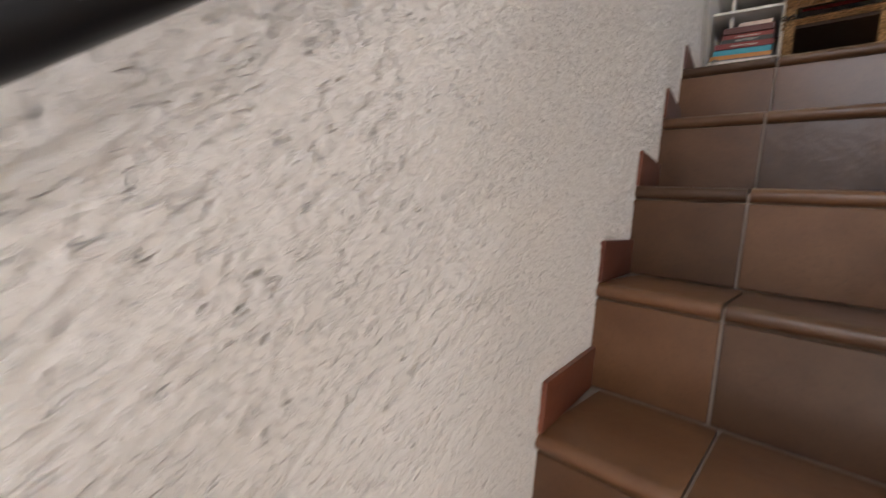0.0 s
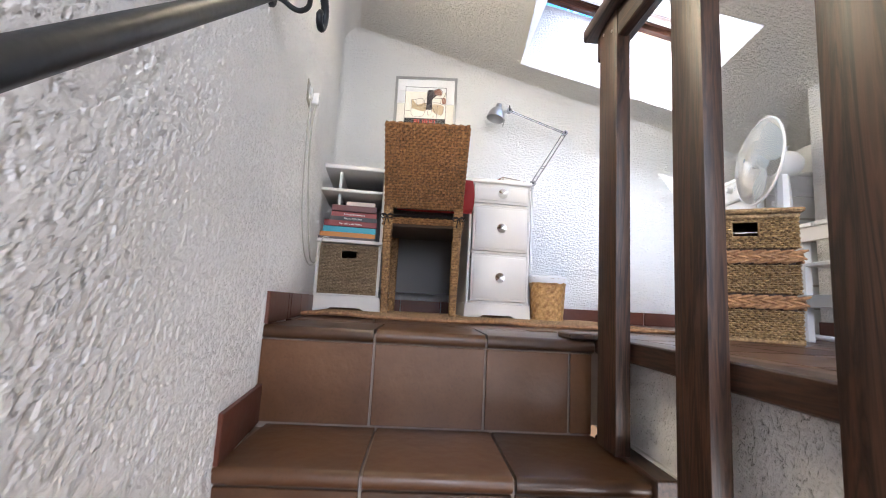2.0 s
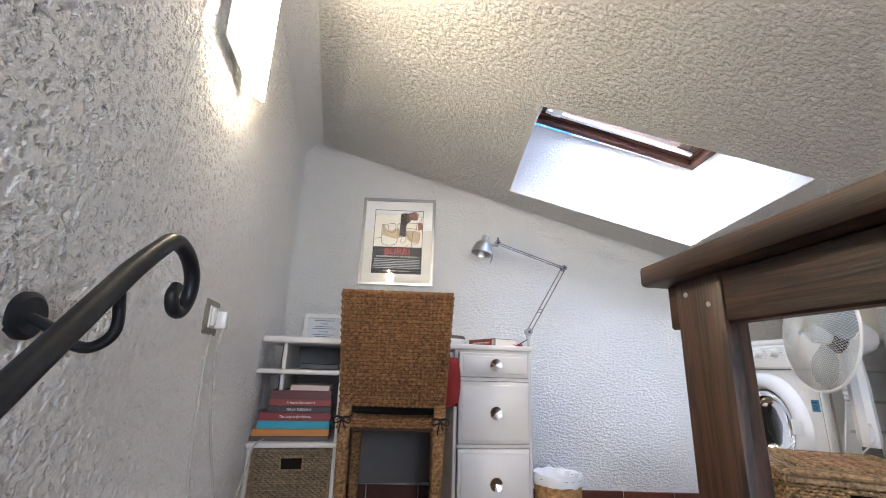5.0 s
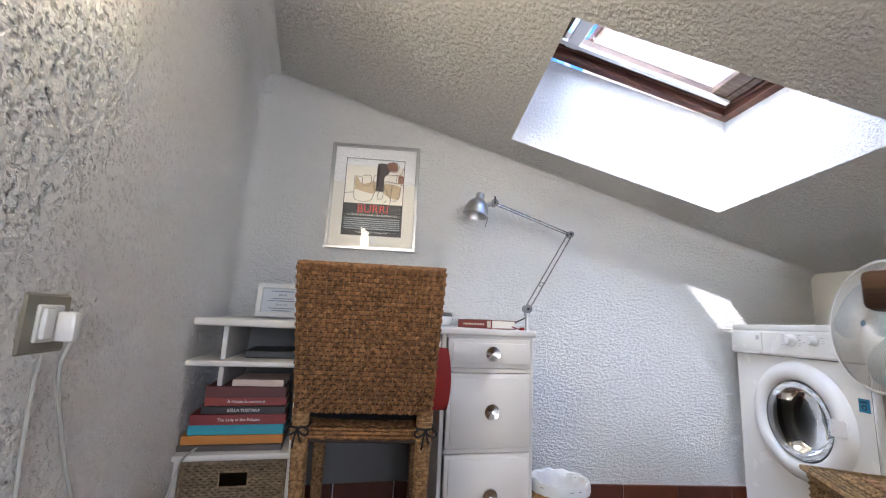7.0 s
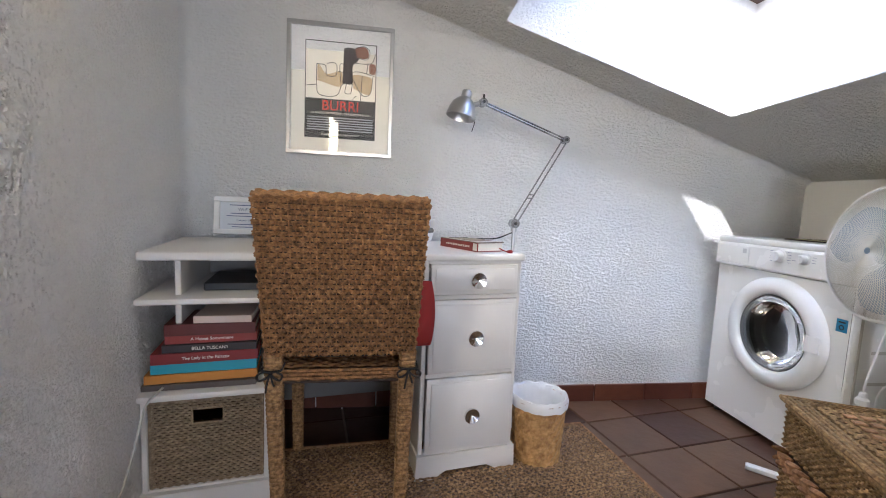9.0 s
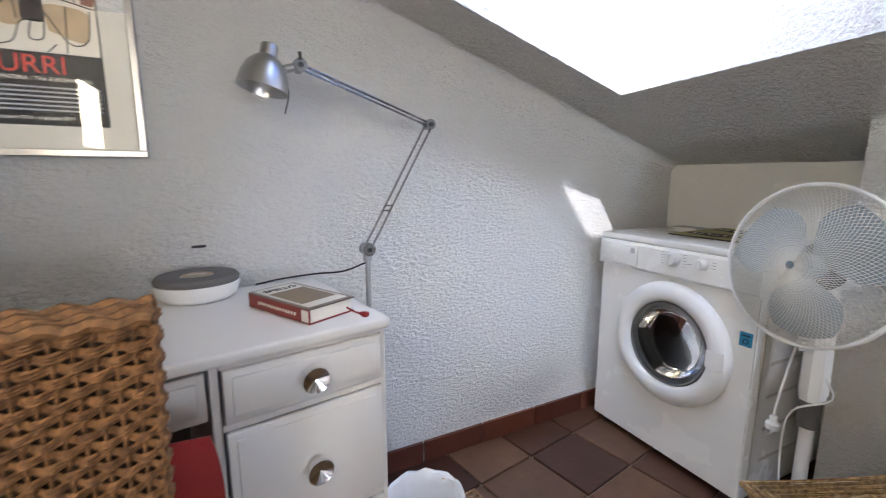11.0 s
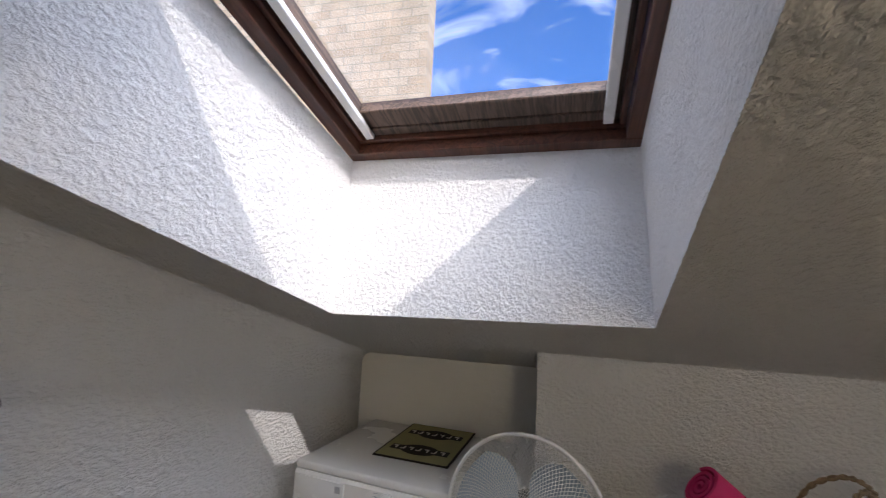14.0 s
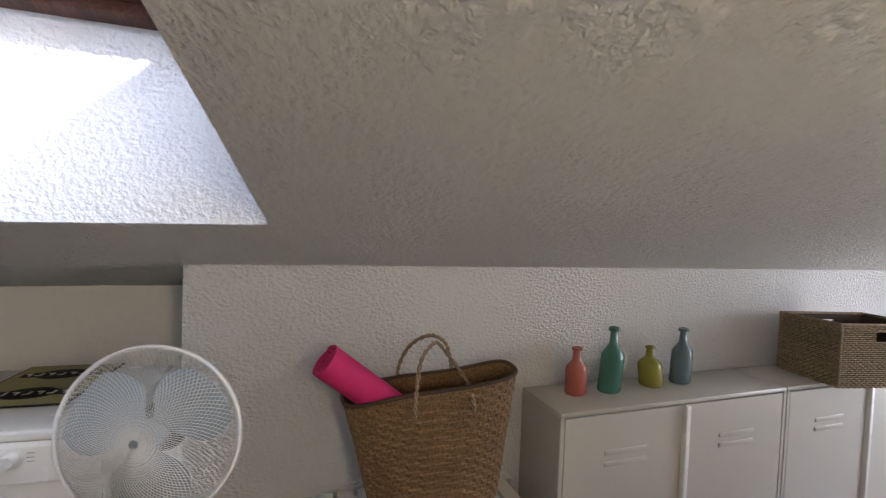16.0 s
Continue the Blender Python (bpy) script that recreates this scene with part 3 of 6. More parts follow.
JOINTS = [0.300, 0.583, STAIR_R]
for k in range(0, NSTEP + 1):
    z, yf = -RISE * k, -RUN * k
    yb = (0.285 if k == 0 else yf + RUN + 0.010)
    xl = wall_x(yf) - 0.005
    edges = [xl] + [j + 0.0185 * k for j in JOINTS[:2]] + [STAIR_R]
    for a, b2 in zip(edges, edges[1:]):
        nosing_tile(a + 0.004, b2 - 0.003, yf, yb, z, NOSE if k < 0 else STEP, stairs)
    redges = [xl, edges[1], edges[2], 0.800, STAIR_R - 0.004]
    for a, b2 in zip(redges, redges[1:]):
        bm = bm_new()
        box(bm, a + 0.003, b2 - 0.003, yf + 0.010, yf + 0.020, z - RISE + 0.004, z - 0.036, 0.0015)
        part("riser_tile", bm, STEP, stairs)
    if k:
        xs0, xs1 = wall_x(yf), wall_x(yf + RUN)
        bm = bm_new()
        prism(bm, [(xs0 - 0.01, yf + 0.002), (xs0 + 0.011, yf + 0.002), (xs1 + 0.011, yf + RUN + 0.012), (xs1 - 0.01, yf + RUN + 0.012)], z + 0.001, [z + 0.092] * 4)
        bmesh.ops.bevel(bm, geom=bm.edges[:], offset=0.0012, affect="EDGES")
        part("skirting_tile", bm, SKIRT, stairs)
        box_part("edge_board", (STAIR_R - 0.004, SLAB_X + 0.03, yf - 0.012, yf + RUN - 0.005, z - 0.034, z + 0.009), RAILWOOD_Y, stairs, 0.003, "dark-stained wooden edge board")

# ---- iron handrail on the wall ----
hr = thing("wall_handrail", pose(0, 0, 0), "black wrought-iron handrail on the stucco wall, curled at its top end", "handrail")


def rail_pt(y):
    return Vector((wall_x(y) + 0.082, y, 0.776 + 0.863 * (y + 0.203)))


bm = bm_new()
pts = [rail_pt(y) for y in (-2.75, -2.2, -1.6, -1.0, -0.6, -0.35, -0.235)]
c = rail_pt(-0.235)
tail = [(c.x, -0.198, 0.779), (c.x, -0.165, 0.801), (c.x, -0.130, 0.794), (c.x, -0.106, 0.770), (c.x - 0.002, -0.101, 0.742), (c.x - 0.004, -0.112, 0.722), (c.x - 0.004, -0.130, 0.723), (c.x - 0.004, -0.138, 0.738), (c.x - 0.004, -0.130, 0.752)]
tube(bm, pts[:-1] + smooth_path([pts[-1]] + tail, 5), [0.0112] * (len(pts) - 1) + [0.0112 - 0.0035 * i / 45 for i in range(46)], 12)
part("rail", bm, IRON, hr, "", True)
for y in (-0.250,):
    top = rail_pt(y + 0.002)
    wx = wall_x(y)
    fz = 0.698
    bm = bm_new()
    lathe(bm, [(0, 0.008), (0.018, 0.008), (0.023, 0.004), (0.023, -0.006)], (wx + 0.004, y, fz), (1, 0, 0), 24)
    tube(bm, smooth_path([(wx + 0.005, y, fz), (wx + 0.030, y - 0.002, fz - 0.010), (wx + 0.052, y + 0.001, fz - 0.025), (wx + 0.070, y + 0.005, fz - 0.026), (top.x + 0.002, y + 0.008, fz - 0.008), (top.x, top.y, top.z - 0.006)], 6), 0.0055, 10)
    part("bracket", bm, IRON, hr, "curved iron bracket with a round wall plate", True)

# ---- wooden railing round the stairwell ----
rl = thing("stair_railing", pose(0, 0, 0), "dark-stained pine railing with broad flat posts beside the stairwell", "railing")
PX0, PX1 = 0.838, 0.872
for k in range(9):
    yc = (-0.120, -0.428, -0.708)[k] if k < 3 else -0.708 - 0.290 * (k - 2)
    half = 0.048 if k == 0 else 0.0425
    kt = int(-yc // RUN) + 1
    bm = bm_new()
    box(bm, PX0, PX1, yc - half, yc + half, -RISE * kt + 0.009, 0.803, 0.003, 2)
    part("post", bm, RAILWOOD, rl, "", True)
    for zz in (0.745, 0.765):
        bm = bm_new()
        lathe(bm, [(0, 0.0015), (0.004, 0.001), (0.0045, 0)], (PX0, yc + (0.024 if zz > 0.75 else -0.022), zz + 0.015), (-1, 0, 0), 8)
        part("screw", bm, STEEL, rl)
bm = bm_new()
box(bm, 0.812, 0.935, SOUTH + 0.02, -0.018, 0.803, 0.838, 0.007, 2)
part("top_rail", bm, RAILWOOD_Y, rl, "wide dark wooden top rail", True)
box_part("under_rail", (PX0 + 0.004, PX1 - 0.004, SOUTH + 0.02, -0.046, 0.732, 0.802), RAILWOOD_Y, rl, 0.003)
box_part("floor_rail", (PX1 + 0.003, SLAB_X + 0.012, SOUTH + 0.02, 0.10, -0.034, 0.012), RAILWOOD_Y, rl, 0.003)
box_part("floor_rail_end", (0.797, PX1 + 0.030, 0.003, 0.098, 0.0005, 0.016), RAILWOOD_Y, rl, 0.003)

# ---- desk ----
DM = pose(0.993, 1.183, 0, 0, 0, 5.6)
desk = thing("desk", DM, "white-painted desk with three drawers and an open shelf pedestal", "desk")
bm = bm_new()
box(bm, -1.12, 0.0, -0.004, 0.455, 0.738, 0.762, 0.007, 3)
part("desktop", bm, WHITE, desk, "", True)


def plinth(x0, x1, y0, y1, h):
    """A low base with a shaped foot at each end."""
    bm = bm_new()
    n2 = 12
    prof = [(x0 - 0.004, 0.0), (x0, h - 0.01), (x0, h), (x1, h), (x1, h - 0.01), (x1 + 0.004, 0)]
    inner = []
    for i in range(n2 + 1):
        s = i / n2
        inner.append((x1 - 0.065 - (x1 - x0 - 0.13) * s, 0.026 * min(1, math.sin(math.pi * s) * 2.4)))
    prof = prof + inner
    loft(bm, [[Vector((x, y, z)) for x, z in prof] for y in (y0, y0 + 0.018)])
    box(bm, x0, x0 + 0.018, y0 + 0.018, y1, 0, h)
    box(bm, x1 - 0.018, x1, y0 + 0.018, y1, 0, h)
    return bm


part("plinth", plinth(-0.350, 0.004, 0.004, 0.44, 0.085), WHITE, desk)
part("plinth", plinth(-1.135, -0.790, 0.004, 0.44, 0.085), WHITE, desk)
box_part("side_panel", (-0.018, -0.004, 0.016, 0.44, 0.086, 0.738), WHITE, desk)
box_part("side_panel", (-0.345, -0.330, 0.016, 0.44, 0.086, 0.738), WHITE, desk)
box_part("side_panel", (-0.815, -0.800, 0.016, 0.44, 0.086, 0.738), WHITE, desk)
box_part("side_panel", (-1.125, -1.110, 0.016, 0.44, 0.086, 0.352), WHITE, desk)
box_part("side_panel", (-1.045, -1.030, 0.05, 0.44, 0.372, 0.738), WHITE, desk)
# white panel coloured grey to hold the shade under the desk
box_part("back_panel", (-1.11, -0.004, 0.441, 0.453, 0.125, 0.738), PANEL_SHADE, desk, 0.002, "back panel, the shade under the desk put into its grey")
box_part("cabinet_floor", (-1.110, -0.815, 0.016, 0.44, 0.086, 0.094), WHITE, desk)
bm = bm_new()
box(bm, -1.130, -0.797, 0.0, 0.44, 0.353, 0.371, 0.005, 2)
part("shelf", bm, WHITE, desk, "", True)
bm = bm_new()
box(bm, -1.130, -0.815, 0.0, 0.44, 0.618, 0.636, 0.007, 2)
part("shelf", bm, WHITE, desk, "", True)
for z0, z1 in ((0.086, 0.098), (0.350, 0.364), (0.612, 0.626), (0.728, 0.738)):
    box_part("drawer_rail", (-0.330, -0.018, 0.010, 0.03, z0, z1), WHITE, desk, 0.001)


def drawer(x0, x1, z0, z1, knob=True, yf=0.0):
    bm = bm_new()
    box(bm, x0, x1, yf + 0.002, yf + 0.018, z0, z1, 0.004, 2)
    box(bm, x0 + 0.014, x1 - 0.014, yf - 0.0015, yf + 0.004, z0 + 0.014, z1 - 0.014, 0.003, 2)
    box(bm, x0 + 0.01, x1 - 0.01, yf + 0.018, 0.40, z0 + 0.01, z1 - 0.02)
    d = part("drawer", bm, WHITE, desk, "", True)
    if knob:
        bm = bm_new()
        cx, cz = (x0 + x1) / 2, (z0 + z1) / 2
        lathe(bm, [(0.010, 0), (0.010, 0.012), (0.024, 0.016), (0.0265, 0.022), (0.0255, 0.027), (0.020, 0.0255), (0.0, 0.019)], (cx, yf - 0.0015, cz), (0, -1, 0), 32)
        part("knob", bm, CHROME, d, "round chrome knob", True)


drawer(-0.326, -0.022, 0.628, 0.728)
drawer(-0.326, -0.022, 0.366, 0.610)
drawer(-0.326, -0.022, 0.100, 0.348)
drawer(-0.795, -0.350, 0.640, 0.728, True, 0.012)

# basket in the desk's lower compartment


def rope_basket(m, w, d, h, label, mat, rows, cols, hole=True):
    t = thing("storage_basket", m, label, "basket")
    bm = bm_new()
    z0 = 0.0
    cs = [(0, 0), (w, 0), (w, d), (0, d)]
    hl = (0.36, 0.64, 0.72, 0.90) if hole else None
    for i in range(4):
        p, q = cs[i], cs[(i + 1) % 4]
        L = math.hypot(q[0] - p[0], q[1] - p[1])
        k = max(4, int(cols * L / w))
        weave(bm, [(*p, z0), (*q, z0), (*q, h), (*p, h)], rows, k, 0.0022, 0.46, ((q[1] - p[1]) / L, -(q[0] - p[0]) / L, 0), 0.2, 4, hl if i in (0, 2) else None)
    part("woven_sides", bm, mat, t, "", False, "stuff")
    bm = bm_new()
    tube(bm, [(0, 0, h), (w, 0, h), (w, d, h), (0, d, h), (0, 0, h)], 0.0065, 6)
    if hole:
        for y in (0, d):
            xa, xb, za, zb = w * 0.36, w * 0.64, h * 0.72, h * 0.90
            tube(bm, [(xa, y, za), (xb, y, za), (xb, y, zb), (xa, y, zb), (xa, y, za)], 0.0045, 6)
    for x, y in cs:
        tube(bm, [(x, y, z0 + 0.006), (x, y, h)], 0.005, 6)
    part("rim", bm, mat, t, "", True)
    bm = bm_new()
    box(bm, 0.006, w - 0.006, 0.006, d - 0.006, 0.001, 0.009)
    part("base", bm, mat, t)
    # dark sheets behind the weave put the basket's inner shade into colour
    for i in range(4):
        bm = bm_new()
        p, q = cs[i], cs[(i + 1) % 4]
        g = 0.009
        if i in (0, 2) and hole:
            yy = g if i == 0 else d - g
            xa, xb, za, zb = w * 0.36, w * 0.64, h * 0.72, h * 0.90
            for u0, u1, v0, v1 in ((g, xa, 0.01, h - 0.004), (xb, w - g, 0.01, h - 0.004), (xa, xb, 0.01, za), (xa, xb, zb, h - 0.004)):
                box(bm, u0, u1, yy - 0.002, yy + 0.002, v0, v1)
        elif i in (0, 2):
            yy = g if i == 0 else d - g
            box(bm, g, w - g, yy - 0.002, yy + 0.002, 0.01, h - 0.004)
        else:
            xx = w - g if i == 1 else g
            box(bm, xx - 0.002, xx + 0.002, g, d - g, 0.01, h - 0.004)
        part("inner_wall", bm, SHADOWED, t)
    return t


rope_basket(DM @ pose(-1.104, 0.022, 0.0945), 0.283, 0.38, 0.248, "square pale rope basket with handle slots inside the desk", WICKER_PALE, 34, 26)

# books and small things on the shelves and the desk


def book(name, m, w, d, h, cover, label, title="", ink=None, size=0.012):
    """Lies flat; its spine faces -y of m."""
    t = thing(name, m, label, "book")
    bm = bm_new()
    box(bm, 0, w, 0, d, 0, 0.002, 0.0006)
    box(bm, 0, w, 0, d, h - 0.002, h, 0.0006)
    box(bm, 0, w, 0, 0.003, 0.001, h - 0.001, 0.0008)
    part("cover", bm, cover, t)
    bm = bm_new()
    box(bm, 0.004, w - 0.004, 0.003, d - 0.004, 0.002, h - 0.002)
    part("pages", bm, PAPER, t)
    if title:
        lettering("title", title, size, pose(w / 2, -0.0004, h / 2 - size * 0.35, 90, 0, 0), ink, t)
    return t


INK_W = plain("white_ink", (0.8, 0.78, 0.72), 0.6, dist=0)
INK_R = plain("red_ink", (0.60, 0.05, 0.03), 0.6, dist=0)
INK_K = plain("black_ink", (0.02, 0.02, 0.02), 0.6, dist=0)
INK_B = plain("blue_grey_ink", (0.10, 0.13, 0.25), 0.6, dist=0)
spines = [
    ("grey-brown paperback at the bottom of the pile", (0.09, 0.075, 0.07), 0.016, "", 0.290, -1.128),
    ("orange hardback in the pile of books", (0.50, 0.20, 0.03), 0.025, "", 0.285, -1.122),
    ("turquoise hardback in the pile of books", (0.03, 0.32, 0.42), 0.030, "", 0.270, -1.108),
    ("red paperback in the pile of books", (0.20, 0.018, 0.018), 0.030, "The Lady in the Palazzo", 0.270, -1.104),
    ("black paperback with white title in the pile of books", (0.03, 0.025, 0.028), 0.022, "BELLA TUSCANY", 0.240, -1.078),
    ("bright red paperback in the pile of books", (0.26, 0.035, 0.028), 0.026, "A House Somewhere", 0.235, -1.072),
    ("dark red hardback near the top of the pile", (0.10, 0.018, 0.016), 0.032, "", 0.230, -1.070),
    ("flat pale pink-edged booklet on top of the pile", (0.62, 0.50, 0.44), 0.020, "", 0.150, -1.000),
]
z = 0.3715
for i, (lab, col, h, title, w, x) in enumerate(spines):
    cov = plain("cover_" + str(i), col, 0.45, vary=0.1)
    book("book", DM @ pose(x, 0.035 + 0.006 * (i % 3), z, 0, 0, (-1.2, 0.8, 0.0, 1.5, -0.6, 1.0, 0.3, -3)[i]), w, 0.17, h, cov, lab, title, INK_W, 0.0125)
    z += h + 0.0006
bm = bm_new()
box(bm, 0, 0.16, 0, 0.22, 0, 0.024, 0.003)
flat = thing("document_case", DM @ pose(-0.985, 0.10, 0.6365), "flat black case on the upper desk shelf", "case")
part("case_body", bm, DARK, flat)

# travel guide on the desk
GUIDE = plain("guide_cover_photo_brown", (0.16, 0.11, 0.08), 0.3, scale=30, vary=0.6)
GUIDE_RED = plain("guide_spine_dark_red", (0.22, 0.03, 0.025), 0.4)
gb = thing("guide_book", pose(0.833, 1.211, 0.7625, 0, 0, 22.6), "thick guide book with dark red spine and ribbon on the desk", "book")
bm = bm_new()
box(bm, 0, 0.117, 0, 0.22, 0, 0.003, 0.001)
box(bm, 0, 0.003, 0, 0.22, 0.001, 0.031, 0.001)
part("spine", bm, GUIDE_RED, gb)
bm = bm_new()
box(bm, 0, 0.119, 0, 0.22, 0.0295, 0.0325, 0.001)
part("front_cover", bm, GUIDE, gb)
PHOTO = plain("hillside_photograph", (0.17, 0.115, 0.055), 0.35, scale=120, vary=0.7)
box_part("cover_photo", (0.014, 0.104, 0.042, 0.160, 0.0334, 0.0338), PHOTO, gb, 0, "brown landscape photograph")
box_part("spine_end", (-0.0006, 0, 0.004, 0.026, 0.004, 0.028), PAPER, gb, 0, "white spine end")
bm = bm_new()
for i in range(14):
    box(bm, -0.0006, 0, 0.045 + i * 0.010, 0.051 + i * 0.010, 0.012, 0.0185)
part("spine_print", bm, PAPER, gb, "pale strokes of print", False, "stuff")
bm = bm_new()
box(bm, 0.004, 0.113, 0.004, 0.216, 0.003, 0.0295)
part("pages", bm, PAPER, gb)
box_part("cover_band", (0.008, 0.110, 0.036, 0.212, 0.0328, 0.0332), PAPER, gb, 0)
box_part("cover_band", (0.008, 0.110, 0.012, 0.0355, 0.0328, 0.0332), PAPER, gb, 0)
lettering("title", "SPELLO", 0.026, pose(0.059, 0.176, 0.0336), INK_K, gb)
bm = bm_new()
tube(bm, smooth_path([(0.100, 0.006, 0.012), (0.102, -0.016, 0.006), (0.104, -0.034, 0.003)], 4), 0.002, 5)
lathe(bm, [(0.002, 0), (0.006, 0.01), (0.007, 0.022), (0, 0.024)], (0.104, -0.030, 0.004), (0.1, -1, 0), 8)
part("ribbon", bm, REDCLOTH, gb)

# round loudspeaker
sp = thing("round_speaker", pose(0.655, 1.560, 0.762), "round white loudspeaker with a grey fabric top, on the desk", "loudspeaker")
bm = bm_new()
lathe(bm, [(0.0, 0), (0.072, 0), (0.085, 0.010), (0.092, 0.034), (0.092, 0.042)], sides=40)
part("body", bm, PLASTIC, sp, "", True)
bm = bm_new()
lathe(bm, [(0.0925, 0.042), (0.094, 0.050), (0.088, 0.058), (0.050, 0.061), (0.036, 0.056)], sides=40)
part("fabric_top", bm, GREY, sp, "grey fabric ring", True)
bm = bm_new()
lathe(bm, [(0.0355, 0.057), (0.030, 0.056), (0.0, 0.057)], sides=24)
part("dial", bm, plain("brass_brown_disc", (0.36, 0.25, 0.12), 0.35, 0.5, dist=0), sp, "small brass-brown disc", True)
box_part("dial_bar", (-0.020, 0.020, -0.004, 0.004, 0.0575, 0.0595), ENAMEL, sp, 0.001, "white bar on the disc")

# framed note
nf = thing("framed_note", pose(0.010, 1.615, 0.768, -7, 0, -2), "small white picture frame with a printed note, on the desk", "picture frame")
bm = bm_new()
for q in ((-0.105, 0.105, 0.0, 0.02), (-0.105, 0.105, 0.125, 0.145), (-0.105, -0.083, 0.02, 0.125), (0.083, 0.105, 0.02, 0.125)):
    box(bm, q[0], q[1], 0, 0.016, q[2], q[3], 0.002)
part("frame", bm, ENAMEL, nf)
NOTE = plain("note_paper", (0.66, 0.69, 0.74), 0.6, dist=0)
box_part("note", (-0.083, 0.083, 0.010, 0.013, 0.02, 0.125), NOTE, nf, 0)
lettering("note_title", "Wi-Fi", 0.016, pose(0, 0.0095, 0.092, 90), INK_B, nf)
lettering("note_title", "Password", 0.012, pose(0, 0.0095, 0.052, 90), INK_B, nf)
bm = bm_new()
for zz, w in ((0.112, 0.05), (0.080, 0.045), (0.070, 0.060), (0.038, 0.055), (0.028, 0.04)):
    box(bm, -w, w, 0.0094, 0.0098, zz, zz + 0.003)
part("note_lines", bm, INK_B, nf)
# loose paper and a slim red book
sh = thing("paper_sheet", pose(0.30, 1.36, 0.7624, 0, 0, -8), "pale sheet of paper on the desk", "paper")
box_part("sheet", (0, 0.15, 0, 0.1, 0, 0.006), PAPER, sh, 0.001)
sm = thing("wooden_box", pose(0.335, 1.24, 0.7625, 0, 0, 12), "small pale wooden box on the desk", "box")
bm = bm_new()
box(bm, 0, 0.07, 0, 0.05, 0, 0.03, 0.003)
part("box_body", bm, plain("pale_pine", (0.50, 0.34, 0.18), 0.6, scale=90, vary=0.15), sm)

# ---- desk lamp ----
lamp = thing("swing_arm_lamp", pose(0, 0, 0), "silver swing-arm lamp on a thin upright pole beside the desk", "lamp")
PB, EL, HD = Vector((1.074, 1.505, 0.853)), Vector((1.279, 1.510, 1.205)), Vector((0.906, 1.480, 1.315))
bm = bm_new()
tube(bm, [(PB.x, PB.y, 0.014), (PB.x, PB.y, 0.84)], 0.0075, 12)
part("pole", bm, STEEL, lamp, "", True)
bm = bm_new()
lathe(bm, [(0, 0.016), (0.02, 0.016), (0.075, 0.010), (0.08, 0.0), (0, 0)], (PB.x + 0.01, PB.y + 0.01, 0.0), (0, 0, 1), 32)
part("base", bm, STEEL, lamp, "", True)


def twin_arm(a, b, gap, r, cross=()):
    bm = bm_new()
    d = (b - a).normalized()
    s = d.cross(Vector((0, 1, 0))).normalized() * gap
    for k in (-1, 1):
        tube(bm, [a + s * k, b + s * k], r, 8)
    for f in cross:
        c = a.lerp(b, f)
        box(bm, c.x - gap - 0.003, c.x + gap + 0.003, c.y - 0.004, c.y + 0.004, c.z - 0.002, c.z + 0.002)
    return bm


part("lower_arm", twin_arm(PB, EL, 0.010, 0.0032, (0.3, 0.34)), CHROMEROD, lamp, "", True)
part("upper_arm", twin_arm(EL, HD, 0.005, 0.0032), CHROMEROD, lamp, "", True)
for centre, r, w in ((EL, 0.015, 0.014), (PB, 0.019, 0.016), (HD, 0.016, 0.015)):
    bm = bm_new()
    lathe(bm, [(0, -w), (r, -w), (r, w), (0, w)], centre, (0, 1, 0), 16)
    part("joint", bm, CHROMEROD, lamp, "silver knuckle joint", True)
    bm = bm_new()
    lathe(bm, [(0, -w - 0.004), (0.006, -w - 0.004), (0.006, -w), (0, -w)], centre, (0, 1, 0), 12)
    part("joint_knob", bm, DARK, lamp, "black joint screw", True)
bm = bm_new()
tube(bm, [(PB.x, PB.y, 0.82), (PB.x, PB.y, 0.86)], 0.013, 12)
part("socket", bm, STEEL, lamp, "", True)
bm = bm_new()
tube(bm, [HD, HD + Vector((-0.035, 0, -0.012))], 0.010, 10)
part("shade_holder", bm, STEEL, lamp, "", True)
bm = bm_new()
top, axis = Vector((0.842, 1.478, 1.352)), Vector((-0.24, -0.05, -1)).normalized()
prof = [(0.0, 0.0), (0.017, 0.0), (0.019, 0.004), (0.019, 0.026), (0.030, 0.034), (0.044, 0.050), (0.053, 0.075), (0.057, 0.104), (0.055, 0.104), (0.050, 0.076), (0.040, 0.052), (0.0, 0.040)]
lathe(bm, prof, top, axis, 36)
part("shade", bm, STEEL, lamp, "bell-shaped silver shade", True)
bm = bm_new()
tube(bm, smooth_path([(0.868, 1.478, 1.31), (0.872, 1.47, 1.28), (0.874, 1.468, 1.24), (0.864, 1.468, 1.20)], 5), 0.0016, 6)
tube(bm, smooth_path([(HD.x + 0.0, HD.y - 0.016, HD.z + 0.01), (HD.x - 0.002, HD.y - 0.016, HD.z + 0.028)], 3), 0.004, 6)
part("cord", bm, DARK, lamp, "thin black cord")
bm = bm_new()
tube(bm, smooth_path([(PB.x - 0.005, PB.y, 0.815), (1.02, 1.56, 0.785), (0.95, 1.60, 0.778), (0.86, 1.612, 0.772), (0.79, 1.605, 0.766)], 6), 0.0028, 6)
part("cord", bm, DARK, lamp, "black mains cord lying across the desk")

